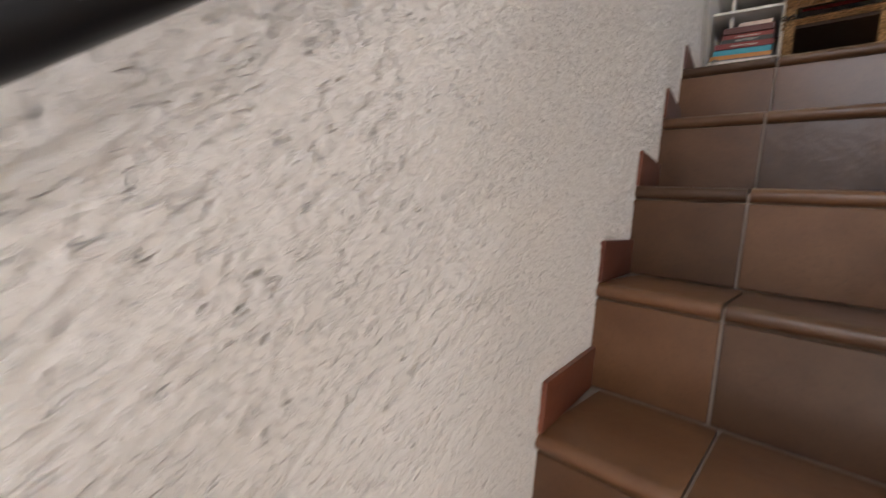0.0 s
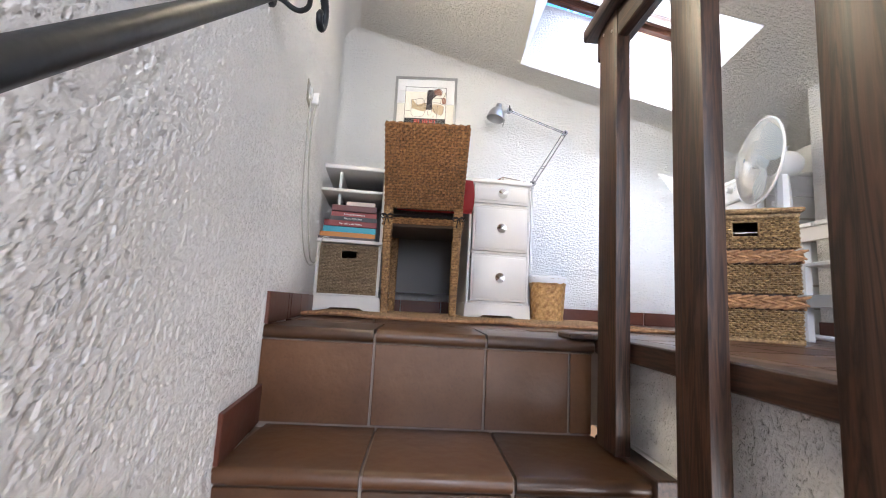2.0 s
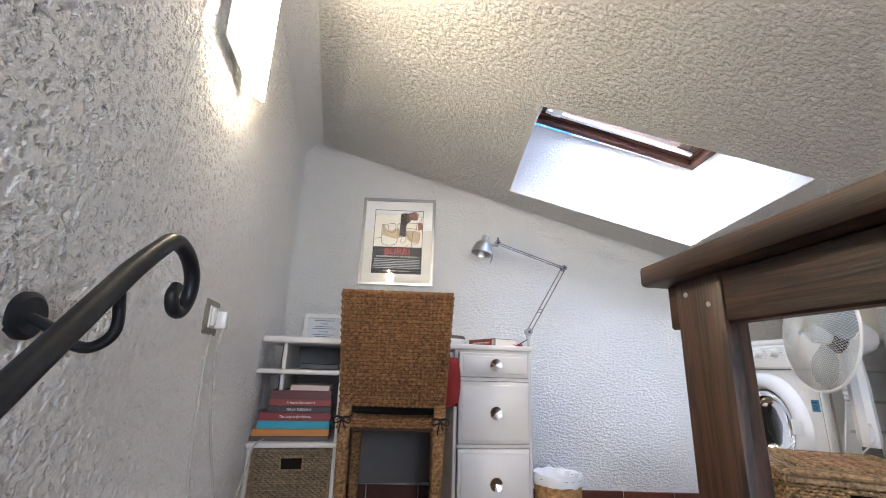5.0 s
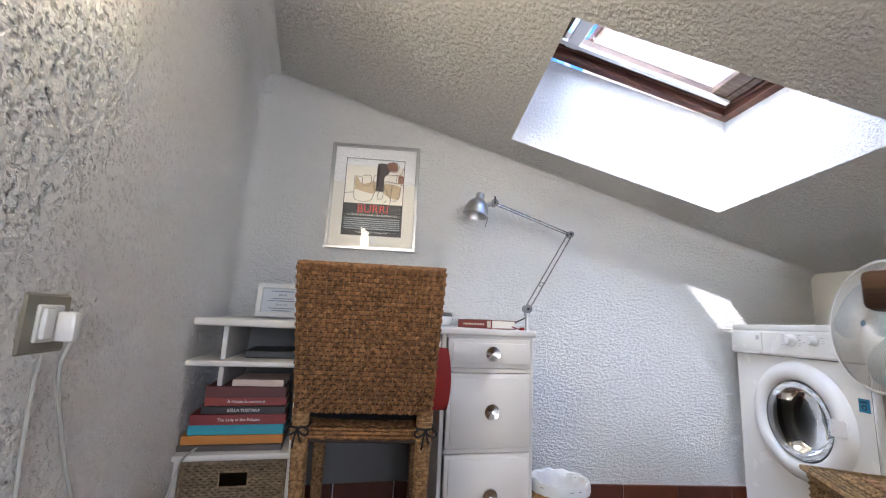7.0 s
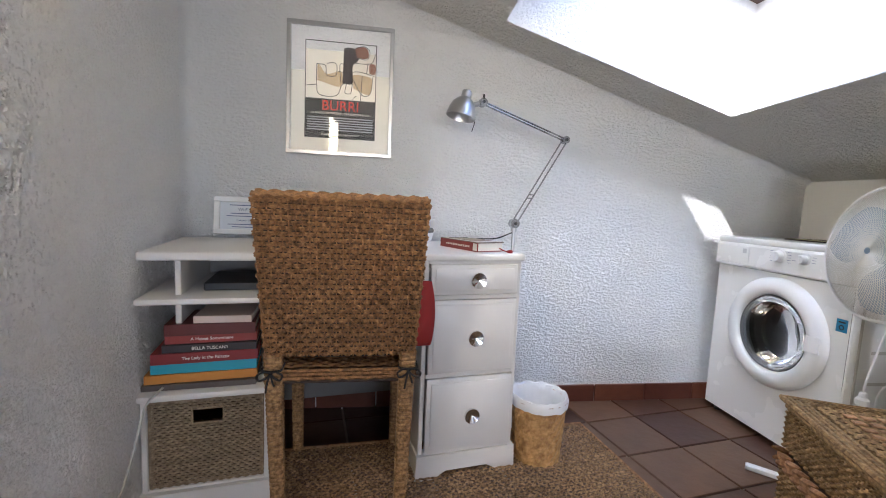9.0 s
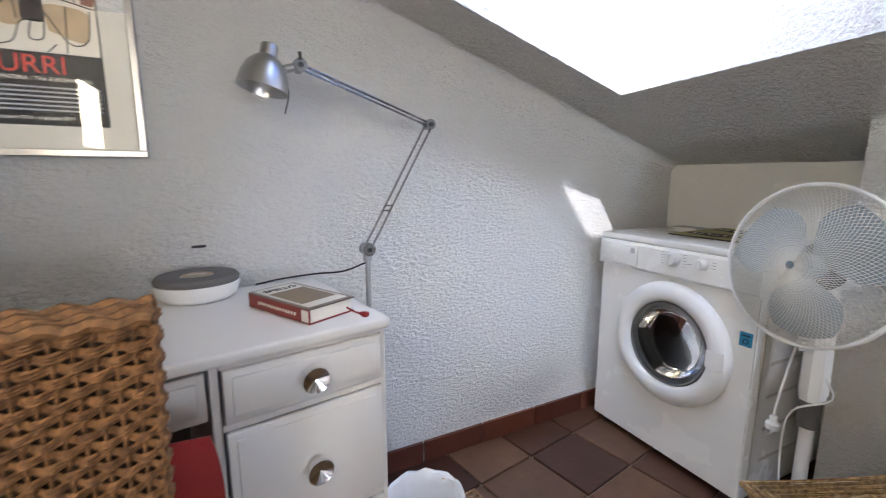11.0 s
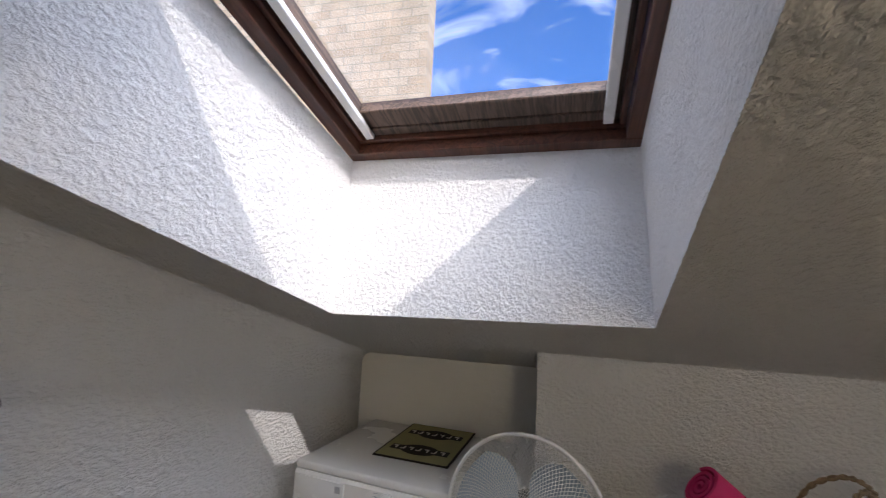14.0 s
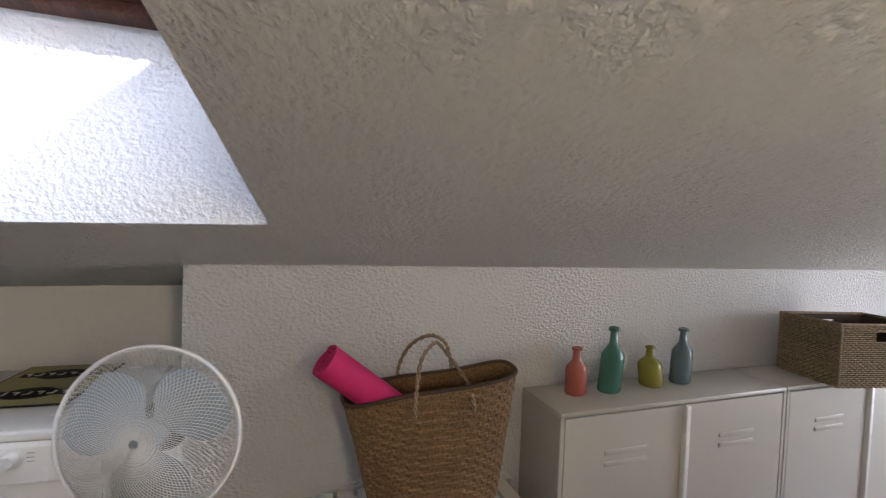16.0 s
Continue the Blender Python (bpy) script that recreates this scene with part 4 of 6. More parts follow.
# ---- chair ----
ch = thing("wicker_chair", pose(0.403, 1.0, 0, 0, 0, -2.5), "high-backed woven seagrass chair pushed up to the desk", "chair")
bm = bm_new()
B0, B1, T0, T1 = Vector((-0.186, -0.066, 0.52)), Vector((0.186, -0.066, 0.52)), Vector((-0.203, -0.13, 0.915)), Vector((0.203, -0.13, 0.915))
off = Vector((0, 0.042, 0.006))
weave(bm, [B0, B1, T1, T0], 93, 26, 0.0044, 0.54, (0, -1, -0.15), 0.25, 4, None, 3, 0.80, 4)
weave(bm, [B1 + off, B0 + off, T0 + off, T1 + off], 93, 26, 0.0044, 0.54, (0, 1, 0.15), 0.5, 4, None, 3, 0.80, 4)
for i in range(27):
    for o2 in (Vector(), off):
        tube(bm, [B0.lerp(B1, i / 26) + o2, T0.lerp(T1, i / 26) + o2], 0.0018, 5)
for p, q, s in ((B0, T0, -1), (B1, T1, 1)):
    weave(bm, [p + off * 1.05, p - off * 0.05, q - off * 0.05, q + off * 1.05], 62, 2, 0.0024, 0.5, (s, 0, 0), 0.5, 4, None, 2, 0.85, 4)
for k in range(4):
    pts = []
    for i in range(45):
        s = i / 44
        p = T0.lerp(T1, s) + off * (k / 3.0) + Vector((0, 0, 0.005 + 0.003 * math.cos(i * 1.6 + k * 1.7)))
        pts.append(p)
    tube(bm, pts, 0.0075, 6)
part("backrest", bm, WICKER, ch, "thickly woven seagrass backrest", False, "stuff")
# dark core between the two weaves, shade of the gaps as colour
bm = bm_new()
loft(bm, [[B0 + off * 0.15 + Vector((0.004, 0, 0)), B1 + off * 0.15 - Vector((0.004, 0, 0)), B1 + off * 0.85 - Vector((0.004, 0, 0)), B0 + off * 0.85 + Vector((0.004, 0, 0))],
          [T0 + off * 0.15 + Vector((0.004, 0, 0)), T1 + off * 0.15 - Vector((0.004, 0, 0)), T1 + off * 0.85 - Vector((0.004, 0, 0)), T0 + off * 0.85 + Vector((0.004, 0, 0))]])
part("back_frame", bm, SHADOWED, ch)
for s in (-1, 1):
    bm = bm_new()
    wrapped_bar(bm, (s * 0.166, 0.012, 0.006), (s * 0.170, -0.048, 0.53), 0.030, 0.040, 0.0125, 0.0022)
    part("leg", bm, WICKER_LEG, ch, "pale cord-wrapped leg")
    bm = bm_new()
    wrapped_bar(bm, (s * 0.172, 0.385, 0.006), (s * 0.176, 0.385, 0.445), 0.030, 0.040, 0.014, 0.0022)
    part("leg", bm, WICKER_LEG, ch, "pale cord-wrapped leg")
bm = bm_new()
weave(bm, [(-0.15, -0.045, 0.447), (0.15, -0.045, 0.447), (0.15, -0.045, 0.478), (-0.15, -0.045, 0.478)], 3, 14, 0.002, 0.5, (0, -1, 0))
weave(bm, [(-0.195, -0.03, 0.478), (0.195, -0.03, 0.478), (0.2, 0.41, 0.478), (-0.2, 0.41, 0.478)], 34, 18, 0.003, 0.42, (0, 0, 1))
for s in (-1, 1):
    weave(bm, [(s * 0.195, -0.03, 0.44), (s * 0.195, 0.41, 0.44), (s * 0.195, 0.41, 0.475), (s * 0.195, -0.03, 0.475)], 3, 18, 0.002, 0.5, (s, 0, 0))
part("seat", bm, WICKER, ch, "woven seat", False, "stuff")
# dark block under the woven seat, coloured as the shade there
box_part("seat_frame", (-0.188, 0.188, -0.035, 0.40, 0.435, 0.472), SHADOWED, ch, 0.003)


def cushion(name, m, w, h, d, mat, label, cat="cushion"):
    t = thing(name, m, label, cat)
    bm = bm_new()
    N = 14
    for side in (-1, 1):
        grid = []
        for i in range(N + 1):
            row = []
            for j in range(N + 1):
                u, v2 = i / N * 2 - 1, j / N * 2 - 1
                pinch = 1 - 0.06 * (u * u * v2 * v2)
                e = max(0.0, (1 - u ** 4) * (1 - v2 ** 4)) ** 0.5
                wr = noise.noise(Vector((u * 2.2, v2 * 2.2, side))) * 0.12
                row.append(bm.verts.new((u * w / 2 * pinch, side * d / 2 * e * (1 + wr), v2 * h / 2 * pinch)))
            grid.append(row)
        for i in range(N):
            for j in range(N):
                bm.faces.new((grid[i][j], grid[i + 1][j], grid[i + 1][j + 1], grid[i][j + 1]))
    bmesh.ops.remove_doubles(bm, verts=bm.verts[:], dist=0.0006)
    part("cushion_body", bm, mat, t, "", True)
    return t


cushion("red_cushion", pose(0.455, 1.005, 0.612, -8, 0, -2), 0.395, 0.19, 0.08, REDCLOTH, "red cotton cushion leaning on the chair's backrest")
sc = cushion("seat_cushion", pose(0.412, 1.19, 0.498, -90, 0, -2.5), 0.37, 0.40, 0.034, BLACKCLOTH, "thin black seat cushion tied to the chair with bows")
for s in (-1, 1):
    bm = bm_new()
    o = (pose(0.412, 1.19, 0.498, -90, 0, -2.5)).inverted() @ pose(0.403, 1.0, 0, 0, 0, -2.5)

    def q3(x, y, zz):
        return o @ Vector((x, y, zz))
    x = s * 0.172
    tube(bm, [q3(x - 0.024, -0.03, 0.484), q3(x - 0.024, -0.066, 0.484), q3(x, -0.070, 0.482), q3(x + 0.024, -0.066, 0.484), q3(x + 0.024, -0.02, 0.486)], 0.003, 6)
    for a in (-1, 1):
        tube(bm, smooth_path([q3(x, -0.072, 0.480), q3(x + a * 0.015, -0.082, 0.487), q3(x + a * 0.030, -0.084, 0.478), q3(x + a * 0.024, -0.084, 0.466), q3(x + a * 0.008, -0.076, 0.470), q3(x, -0.072, 0.479)], 4), 0.0028, 6)
        tube(bm, smooth_path([q3(x, -0.072, 0.479), q3(x + a * 0.006, -0.080, 0.460), q3(x + a * 0.010, -0.078, 0.440 + 0.008 * a)], 4), 0.0025, 6)
    part("tie", bm, BLACKCLOTH, sc, "black ribbon bow")

# ---- washing machine ----
WASHM = pose(2.122, 1.535, 0, 0, 0, -95.9)
wash = thing("washing_machine", WASHM, "white front-loading washing machine in the recess, its door closed", "washing machine")
WW, WD = 0.615, 0.50
bm = bm_new()
box(bm, 0, WW, 0.0132, WD, 0.025, 0.700, 0.004)
for f in [f for f in bm.faces if f.normal.y < -0.9 and f.calc_area() > 0.1]:
    bm.faces.remove(f)
part("body", bm, ENAMEL, wash)
bm = bm_new()
hole, edge, back = [], [], []
for k in range(64):
    a = 2 * math.pi * k / 64
    ca, sa = math.cos(a), math.sin(a)
    hole.append(bm.verts.new((0.332 + 0.150 * ca, 0.012, 0.462 + 0.150 * sa)))
    back.append(bm.verts.new((0.332 + 0.150 * ca, 0.040, 0.462 + 0.150 * sa)))
    m = max(abs(ca), abs(sa))
    edge.append(bm.verts.new(((0.0045 if ca < 0 else WW - 0.0045) if abs(ca) == m or abs(ca) > 0.7 else 0.332 + (0.3275 if ca < 0 else 0.2785) * ca / 0.72, 0.012, (0.028 if sa < 0 else 0.699) if abs(sa) >= 0.7 else 0.462 + (0.434 if sa < 0 else 0.237) * sa / 0.72)))
for k in range(64):
    j = (k + 1) % 64
    bm.faces.new((hole[k], hole[j], edge[j], edge[k]))
    bm.faces.new((back[k], back[j], hole[j], hole[k]))
part("front_panel", bm, ENAMEL, wash, "white front panel with the round loading opening")
bm = bm_new()
lathe(bm, [(0.1505, 0.035), (0.155, 0.07), (0.125, 0.085), (0.122, 0.10)], (0.332, 0, 0.462), (0, 1, 0), 48)
part("gasket", bm, GREY, wash, "grey rubber gasket", True)
bm = bm_new()
lathe(bm, [(0.124, 0.095), (0.225, 0.10), (0.23, 0.40), (0.0, 0.41)], (0.332, 0, 0.462), (0, 1, 0), 48)
DRUM = plain("dark_drum_steel", (0.09, 0.09, 0.09), 0.32, 0.9, vary=0.3, dist=0.001, scale=90)
part("drum", bm, DRUM, wash, "perforated steel drum", True)
for a in (35, 155, 275):
    p = Vector((0.332 + 0.200 * math.cos(radians(a)), 0, 0.462 + 0.200 * math.sin(radians(a))))
    bm = bm_new()
    tube(bm, [p + Vector((0, 0.12, 0)), p + Vector((0, 0.38, 0))], 0.030, 10)
    part("drum_paddle", bm, DRUM, wash, "", True)
bm = bm_new()
box(bm, -0.002, WW + 0.002, 0.0, WD, 0.806, 0.832, 0.008, 3)
part("top_panel", bm, ENAMEL, wash, "", True)
bm = bm_new()
prof = [(0.012, 0.702), (0.0, 0.704), (-0.006, 0.712), (-0.004, 0.796), (0.002, 0.806), (WD, 0.806), (WD, 0.702)]
loft(bm, [[Vector((x, y, z)) for y, z in prof] for x in (0.0, WW)])
part("control_panel", bm, ENAMEL, wash, "white control panel", False)
bm = bm_new()
box(bm, 0.012, 0.185, -0.010, 0.02, 0.716, 0.795, 0.003, 2)
part("detergent_drawer", bm, ENAMEL, wash, "", True)
bm = bm_new()
box(bm, 0.03, 0.165, -0.0095, 0.0, 0.705, 0.7155)
part("drawer_grip", bm, PLASTIC, wash)
for cx, r in ((0.333, 0.023), (0.437, 0.018)):
    bm = bm_new()
    lathe(bm, [(r + 0.004, 0.0), (r + 0.003, 0.004), (r, 0.005), (r * 0.92, 0.022), (r * 0.8, 0.026), (0, 0.026)], (cx, -0.005, 0.772), (0, -1, 0), 28)
    box(bm, cx - 0.002, cx + 0.002, -0.034, -0.028, 0.772 - r * 0.8, 0.772 + r * 0.8)
    part("dial", bm, PLASTIC, wash, "round white dial", True)
bm = bm_new()
for i in range(5):
    for s in (-1, 1):
        box(bm, 0.333 + s * 0.040 - 0.007, 0.333 + s * 0.040 + 0.007, -0.0062, -0.0058, 0.750 + i * 0.010, 0.7512 + i * 0.010)
for i in range(3):
    box(bm, 0.465, 0.480, -0.0062, -0.0058, 0.762 + i * 0.010, 0.7632 + i * 0.010)
box(bm, 0.385, 0.40, -0.0062, -0.0058, 0.762, 0.7635)
part("panel_marks", bm, INK_B, wash, "small grey programme marks", False, "stuff")
bm = bm_new()
box(bm, 0.155, 0.175, -0.0112, -0.0102, 0.765, 0.785)
part("badge", bm, STEEL, wash, "small grey square badge")
cx, cz = 0.332, 0.462
bm = bm_new()
lathe(bm, [(0.224, 0.0), (0.222, 0.012), (0.210, 0.026), (0.190, 0.034), (0.168, 0.032), (0.156, 0.022), (0.152, 0.006)], (cx, 0.010, cz), (0, -1, 0), 56)
door = part("door_ring", bm, PLASTIC, wash, "wide white plastic door ring", True)
bm = bm_new()
lathe(bm, [(0.153, 0.010), (0.149, 0.020), (0.143, 0.012)], (cx, 0.010, cz), (0, -1, 0), 48)
part("seal", bm, GREY, door, "grey inner ring", True)
bm = bm_new()
lathe(bm, [(0.145, 0.012), (0.128, 0.010), (0.112, -0.045), (0.085, -0.065), (0.0, -0.070), (0.0, -0.066), (0.083, -0.061), (0.108, -0.043), (0.124, 0.013), (0.145, 0.016)], (cx, 0.0105, cz), (0, -1, 0), 48)
DOORGLASS = glass("door_glass_clear", (0.42, 0.43, 0.42), 0.02, 1.42)
part("door_glass", bm, DOORGLASS, door, "thick bowl-shaped door glass", True)
bm = bm_new()
box(bm, cx + 0.155, cx + 0.215, -0.024, -0.0205, cz - 0.02, cz + 0.04, 0.003)
part("door_grip", bm, PLASTIC, door)
bm = bm_new()
box(bm, 0.565, 0.602, 0.0105, 0.012, 0.540, 0.585)
STICK = plain("blue_sticker", (0.02, 0.20, 0.38), 0.4, dist=0)
part("sticker", bm, STICK, wash, "small blue sticker")
bm = bm_new()
box(bm, 0.572, 0.595, 0.0100, 0.0105, 0.572, 0.577)
lathe(bm, [(0.009, 0), (0.009, 0.0006), (0.006, 0.0006), (0.006, 0)], (0.5835, 0.0105, 0.556), (0, -1, 0), 16)
part("sticker_print", bm, INK_K, wash)
for x in (0.05, WW - 0.05):
    for y in (0.05, WD - 0.05):
        bm = bm_new()
        lathe(bm, [(0, 0), (0.02, 0), (0.02, 0.025), (0, 0.025)], (x, y, 0), (0, 0, 1), 12)
        part("foot", bm, DARK, wash)
bm = bm_new()
for i in range(5):
    box(bm, WW, WW + 0.002, 0.10 + 0.0, 0.46, 0.14 + i * 0.11, 0.152 + i * 0.11, 0.001)
box(bm, WW, WW + 0.003, 0.045, 0.055, 0.05, 0.70, 0.001)
part("side_ribs", bm, LOCKER, wash, "pressed ribs of the side panel")

# bar mat on the machine
mat = thing("bar_mat", pose(2.247, 1.330, 0.8325, 0, 0, -3.5), "olive and black rubber bar mat on the washing machine", "mat")
MATGREEN = plain("dull_olive_rubber", (0.33, 0.31, 0.15), 0.75, scale=250, vary=0.12, dist=0.0005)
MATBLACK = plain("black_rubber", (0.025, 0.02, 0.015), 0.75, scale=250, vary=0.2, dist=0.0005)
box_part("mat_base", (0, 0.365, -0.268, 0, 0, 0.0045), MATBLACK, mat, 0.001)
box_part("mat_field", (0.007, 0.358, -0.261, -0.007, 0.0045, 0.0055), MATGREEN, mat, 0)
for x in (0.095, 0.265):
    bm = bm_new()
    lathe(bm, [(0.0, 0.0008), (0.066, 0.0008), (0.066, 0)], (0, 0, 0), (0, 0, 1), 32)
    bmesh.ops.scale(bm, vec=(0.70, 1.05, 1), verts=bm.verts[:])
    bmesh.ops.translate(bm, vec=(x, -0.134, 0.0056), verts=bm.verts[:])
    box(bm, x - 0.022, x + 0.022, -0.240, -0.028, 0.0056, 0.0064)
    part("emblem", bm, MATBLACK, mat, "black oval and bar")
    bm = bm_new()
    for i in range(7):
        y = -0.226 + i * 0.029
        box(bm, x - 0.013, x + 0.013, y, y + 0.006, 0.0066, 0.0070)
        box(bm, x - 0.013 if i % 2 else x + 0.005, x - 0.005 if i % 2 else x + 0.013, y + 0.006, y + 0.017, 0.0066, 0.0070)
    part("emblem_bars", bm, PAPER, mat, "row of pale strokes")

# ---- fan ----
FC = Vector((1.993, 0.808, 0.829))
fan = thing("pedestal_fan", Matrix.Translation((2.063, 0.785, 0)), "white pedestal fan with a fine net over its guard", "fan")
FN = Vector((-0.965, 0.235, 0.09)).normalized()
FU = Vector((0, 0, 1)).cross(FN).normalized()
FV = FN.cross(FU)
FO = FC - Vector((2.063, 0.785, 0))
R = 0.208


def cage(sign, depth, turns, count, wr):
    bm = bm_new()
    for i in range(count):
        for tw in (-1, 1):
            pts = []
            for j in range(10):
                s = 0.05 + 0.95 * j / 9
                a = 2 * math.pi * i / count + tw * turns * (1 - s)
                dz = depth * (1 - s ** 2.6)
                pts.append(FO + (FU * math.cos(a) + FV * math.sin(a)) * (R * s) + FN * sign * dz)
            tube(bm, pts, wr, 3, False)
    return bm


part("front_guard", cage(1, 0.062, 1.0, 104, 0.0008), NETWHITE, fan, "fine white net of the front guard", False, "stuff")
part("rear_guard", cage(-1, 0.062, 0.9, 26, 0.0008), NETWHITE, fan, "white wire rear guard", False, "stuff")
bm = bm_new()
tube(bm, arc(FO, FU, FV, R, 0, 360, 60), 0.0055, 8)
part("guard_ring", bm, PLASTIC, fan, "", True)
BLADE = plain("pale_blue_grey_blade", (0.34, 0.41, 0.47), 0.18, vary=0.02, dist=0)
for k in range(3):
    bm = bm_new()
    grid = []
    for i in range(9):
        rr = 0.03 + 0.155 * i / 8
        row = []
        for j in range(7):
            f = j / 6 - 0.5
            wdt = 0.9 * math.sin(math.pi * min(1, 0.22 + 0.60 * i / 8)) * 1.85
            a = radians(120 * k + 35) + f * wdt
            row.append(FO + (FU * math.cos(a) + FV * math.sin(a)) * rr + FN * (0.030 * f - 0.004))
        grid.append(row)
    loft(bm, [r + [q - FN * 0.0018 for q in reversed(r)] for r in grid])
    part("blade", bm, BLADE, fan, "", True)
bm = bm_new()
lathe(bm, [(0.034, -0.03), (0.034, 0.012), (0.026, 0.024), (0, 0.028)], FO, FN, 24)
part("hub", bm, BLADE, fan, "", True)
bm = bm_new()
lathe(bm, [(0, 0.0), (0.060, 0.0), (0.064, 0.010), (0, 0.012)], FO - FN * 0.052, -FN, 28)
part("motor_plate", bm, DARK, fan, "dark plate behind the blades", True)
bm = bm_new()
lathe(bm, [(0.030, 0.055), (0.058, 0.066), (0.062, 0.10), (0.058, 0.145), (0.042, 0.172), (0, 0.182)], FO, -FN, 28)
lathe(bm, [(0, 0.0), (0.006, 0.0), (0.006, 0.02), (0.011, 0.022), (0.011, 0.030), (0, 0.03)], FO - FN * 0.12 + Vector((0, 0, 0.055)), (0, 0, 1), 12)
part("motor_housing", bm, PLASTIC, fan, "", True)
bm = bm_new()
mx = FO - FN * 0.10
loft(bm, [[Vector((mx.x + a * wd, mx.y + b * wd, zz)) for a, b in ((1, 0), (0.7, 0.7), (0, 1), (-0.7, 0.7), (-1, 0), (-0.7, -0.7), (0, -1), (0.7, -0.7))] for zz, wd in ((0.44, 0.030), (0.47, 0.034), (0.66, 0.032), (0.74, 0.026), (0.80, 0.022))])
part("neck", bm, PLASTIC, fan, "", True)
bm = bm_new()
for i in range(4):
    lathe(bm, [(0.006, 0), (0.006, 0.012), (0, 0.014)], (mx.x - 0.022, mx.y + 0.024, 0.585 + i * 0.017), (-0.7, 0.7, 0), 10)
part("push_buttons", bm, PLASTIC, fan)
bm = bm_new()
lathe(bm, [(0.0, 0.36), (0.026, 0.36), (0.026, 0.445), (0.0, 0.445)], (mx.x, mx.y, 0), (0, 0, 1), 20)
part("collar", bm, GREY, fan, "grey clamp collar")
bm = bm_new()
lathe(bm, [(0, 0), (0.017, 0), (0.017, 0.36), (0, 0.36)], (mx.x, mx.y, 0.01), (0, 0, 1), 20)
part("pole", bm, PLASTIC, fan, "", True)
bm = bm_new()
for a in (20, 110):
    d = Vector((math.cos(radians(a)), math.sin(radians(a)), 0)) * (0.17 if a == 110 else 0.14)
    tube(bm, [Vector((mx.x, mx.y, 0.012)) - d, Vector((mx.x, mx.y, 0.024)), Vector((mx.x, mx.y, 0.012)) + d], 0.011, 8)
part("cross_base", bm, PLASTIC, fan, "", True)
bm = bm_new()
tube(bm, smooth_path([(mx.x - 0.02, mx.y - 0.03, 0.52), (mx.x - 0.035, mx.y - 0.05, 0.47), (mx.x - 0.02, mx.y + 0.03, 0.40), (mx.x - 0.01, mx.y + 0.05, 0.30), (mx.x - 0.03, mx.y + 0.03, 0.12), (mx.x - 0.06, mx.y - 0.02, 0.01)], 6), 0.003, 6)
tube(bm, smooth_path([(mx.x - 0.01, mx.y + 0.04, 0.62), (mx.x - 0.02, mx.y + 0.055, 0.52), (mx.x - 0.04, mx.y + 0.062, 0.42), (mx.x - 0.045, mx.y + 0.064, 0.375)], 6), 0.0035, 6)
part("cord", bm, PLASTIC, fan, "white mains cord")
bm = bm_new()
pc = Vector((mx.x - 0.045, mx.y + 0.064, 0.375))
lathe(bm, [(0.005, 0.0), (0.010, -0.004), (0.011, -0.018), (0.018, -0.026), (0.018, -0.042), (0, -0.042)], pc, (0, 0, 1), 14)
for s in (-1, 1):
    tube(bm, [pc + Vector((s * 0.008, 0, -0.042)), pc + Vector((s * 0.008, 0, -0.058))], 0.002, 6)
part("plug", bm, PLASTIC, fan, "white two-pin plug hanging from its cord")

# ---- hamper ----
HM = pose(1.378, 0.375, 0, 0, 0, -28)
hp = thing("laundry_hamper", HM, "tall square seagrass laundry hamper with braided bands and a lid", "basket")
HW, HD2, HH = 0.300, 0.370, 0.440


def braid(bm, p0, p1, z, out, n, h, r):
    p0, p1, out = Vector(p0), Vector(p1), Vector(out)
    d = (p1 - p0).normalized()
    step = (p1 - p0).length / n
    for row, tilt in ((0, 1), (0.5, -1), (1, 1)):
        for i in range(n):
            c = p0 + d * (step * (i + 0.5 + 0.25 * row)) + Vector((0, 0, z + h * (0.27 + 0.46 * row))) + out * (r * 0.5)
            a = d * (step * 0.85) + Vector((0, 0, tilt * h * 0.15))
            pts = [c - a, c - a * 0.4 + out * r * 0.5, c + a * 0.4 + out * r * 0.5, c + a]
            tube(bm, pts, [r * 0.45, r, r, r * 0.45], 6)


cs = [(0, 0), (HW, 0), (HW, HD2), (0, HD2)]
bands = [(0.012, 0.110, 13), (0.165, 0.262, 13), (0.317, 0.425, 14)]
bm = bm_new()
for i in range(4):
    p, q = cs[i], cs[(i + 1) % 4]
    L = math.hypot(q[0] - p[0], q[1] - p[1])
    o = ((q[1] - p[1]) / L, -(q[0] - p[0]) / L, 0)
    for b0, b1, rows in bands:
        hl = (0.38, 0.64, 0.36, 0.86) if (i == 0 and b0 > 0.3) else None
        weave(bm, [(*p, b0), (*q, b0), (*q, b1), (*p, b1)], rows, int(L / 0.011), 0.0030, 0.50, o, 0.6, 4, hl, 1, 1.0, 4)
part("woven_sides", bm, HAMPER, hp, "fine horizontal seagrass weave", False, "stuff")
for zz in (0.108, 0.260):
    bm = bm_new()
    for i in range(4):
        p, q = cs[i], cs[(i + 1) % 4]
        L = math.hypot(q[0] - p[0], q[1] - p[1])
        o = Vector(((q[1] - p[1]) / L, -(q[0] - p[0]) / L, 0))
        braid(bm, (*p, 0), (*q, 0), zz, o, int(L / 0.034), 0.056, 0.0078)
    part("braided_band", bm, BRAID, hp, "thick reddish braided band", True, "stuff")
# dark lining and base colour the hamper's inside as if shaded
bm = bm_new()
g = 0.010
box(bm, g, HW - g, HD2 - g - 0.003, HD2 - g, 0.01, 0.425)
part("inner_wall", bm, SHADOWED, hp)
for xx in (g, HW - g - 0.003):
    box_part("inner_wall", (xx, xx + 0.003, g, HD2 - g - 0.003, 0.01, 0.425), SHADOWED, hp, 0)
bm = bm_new()
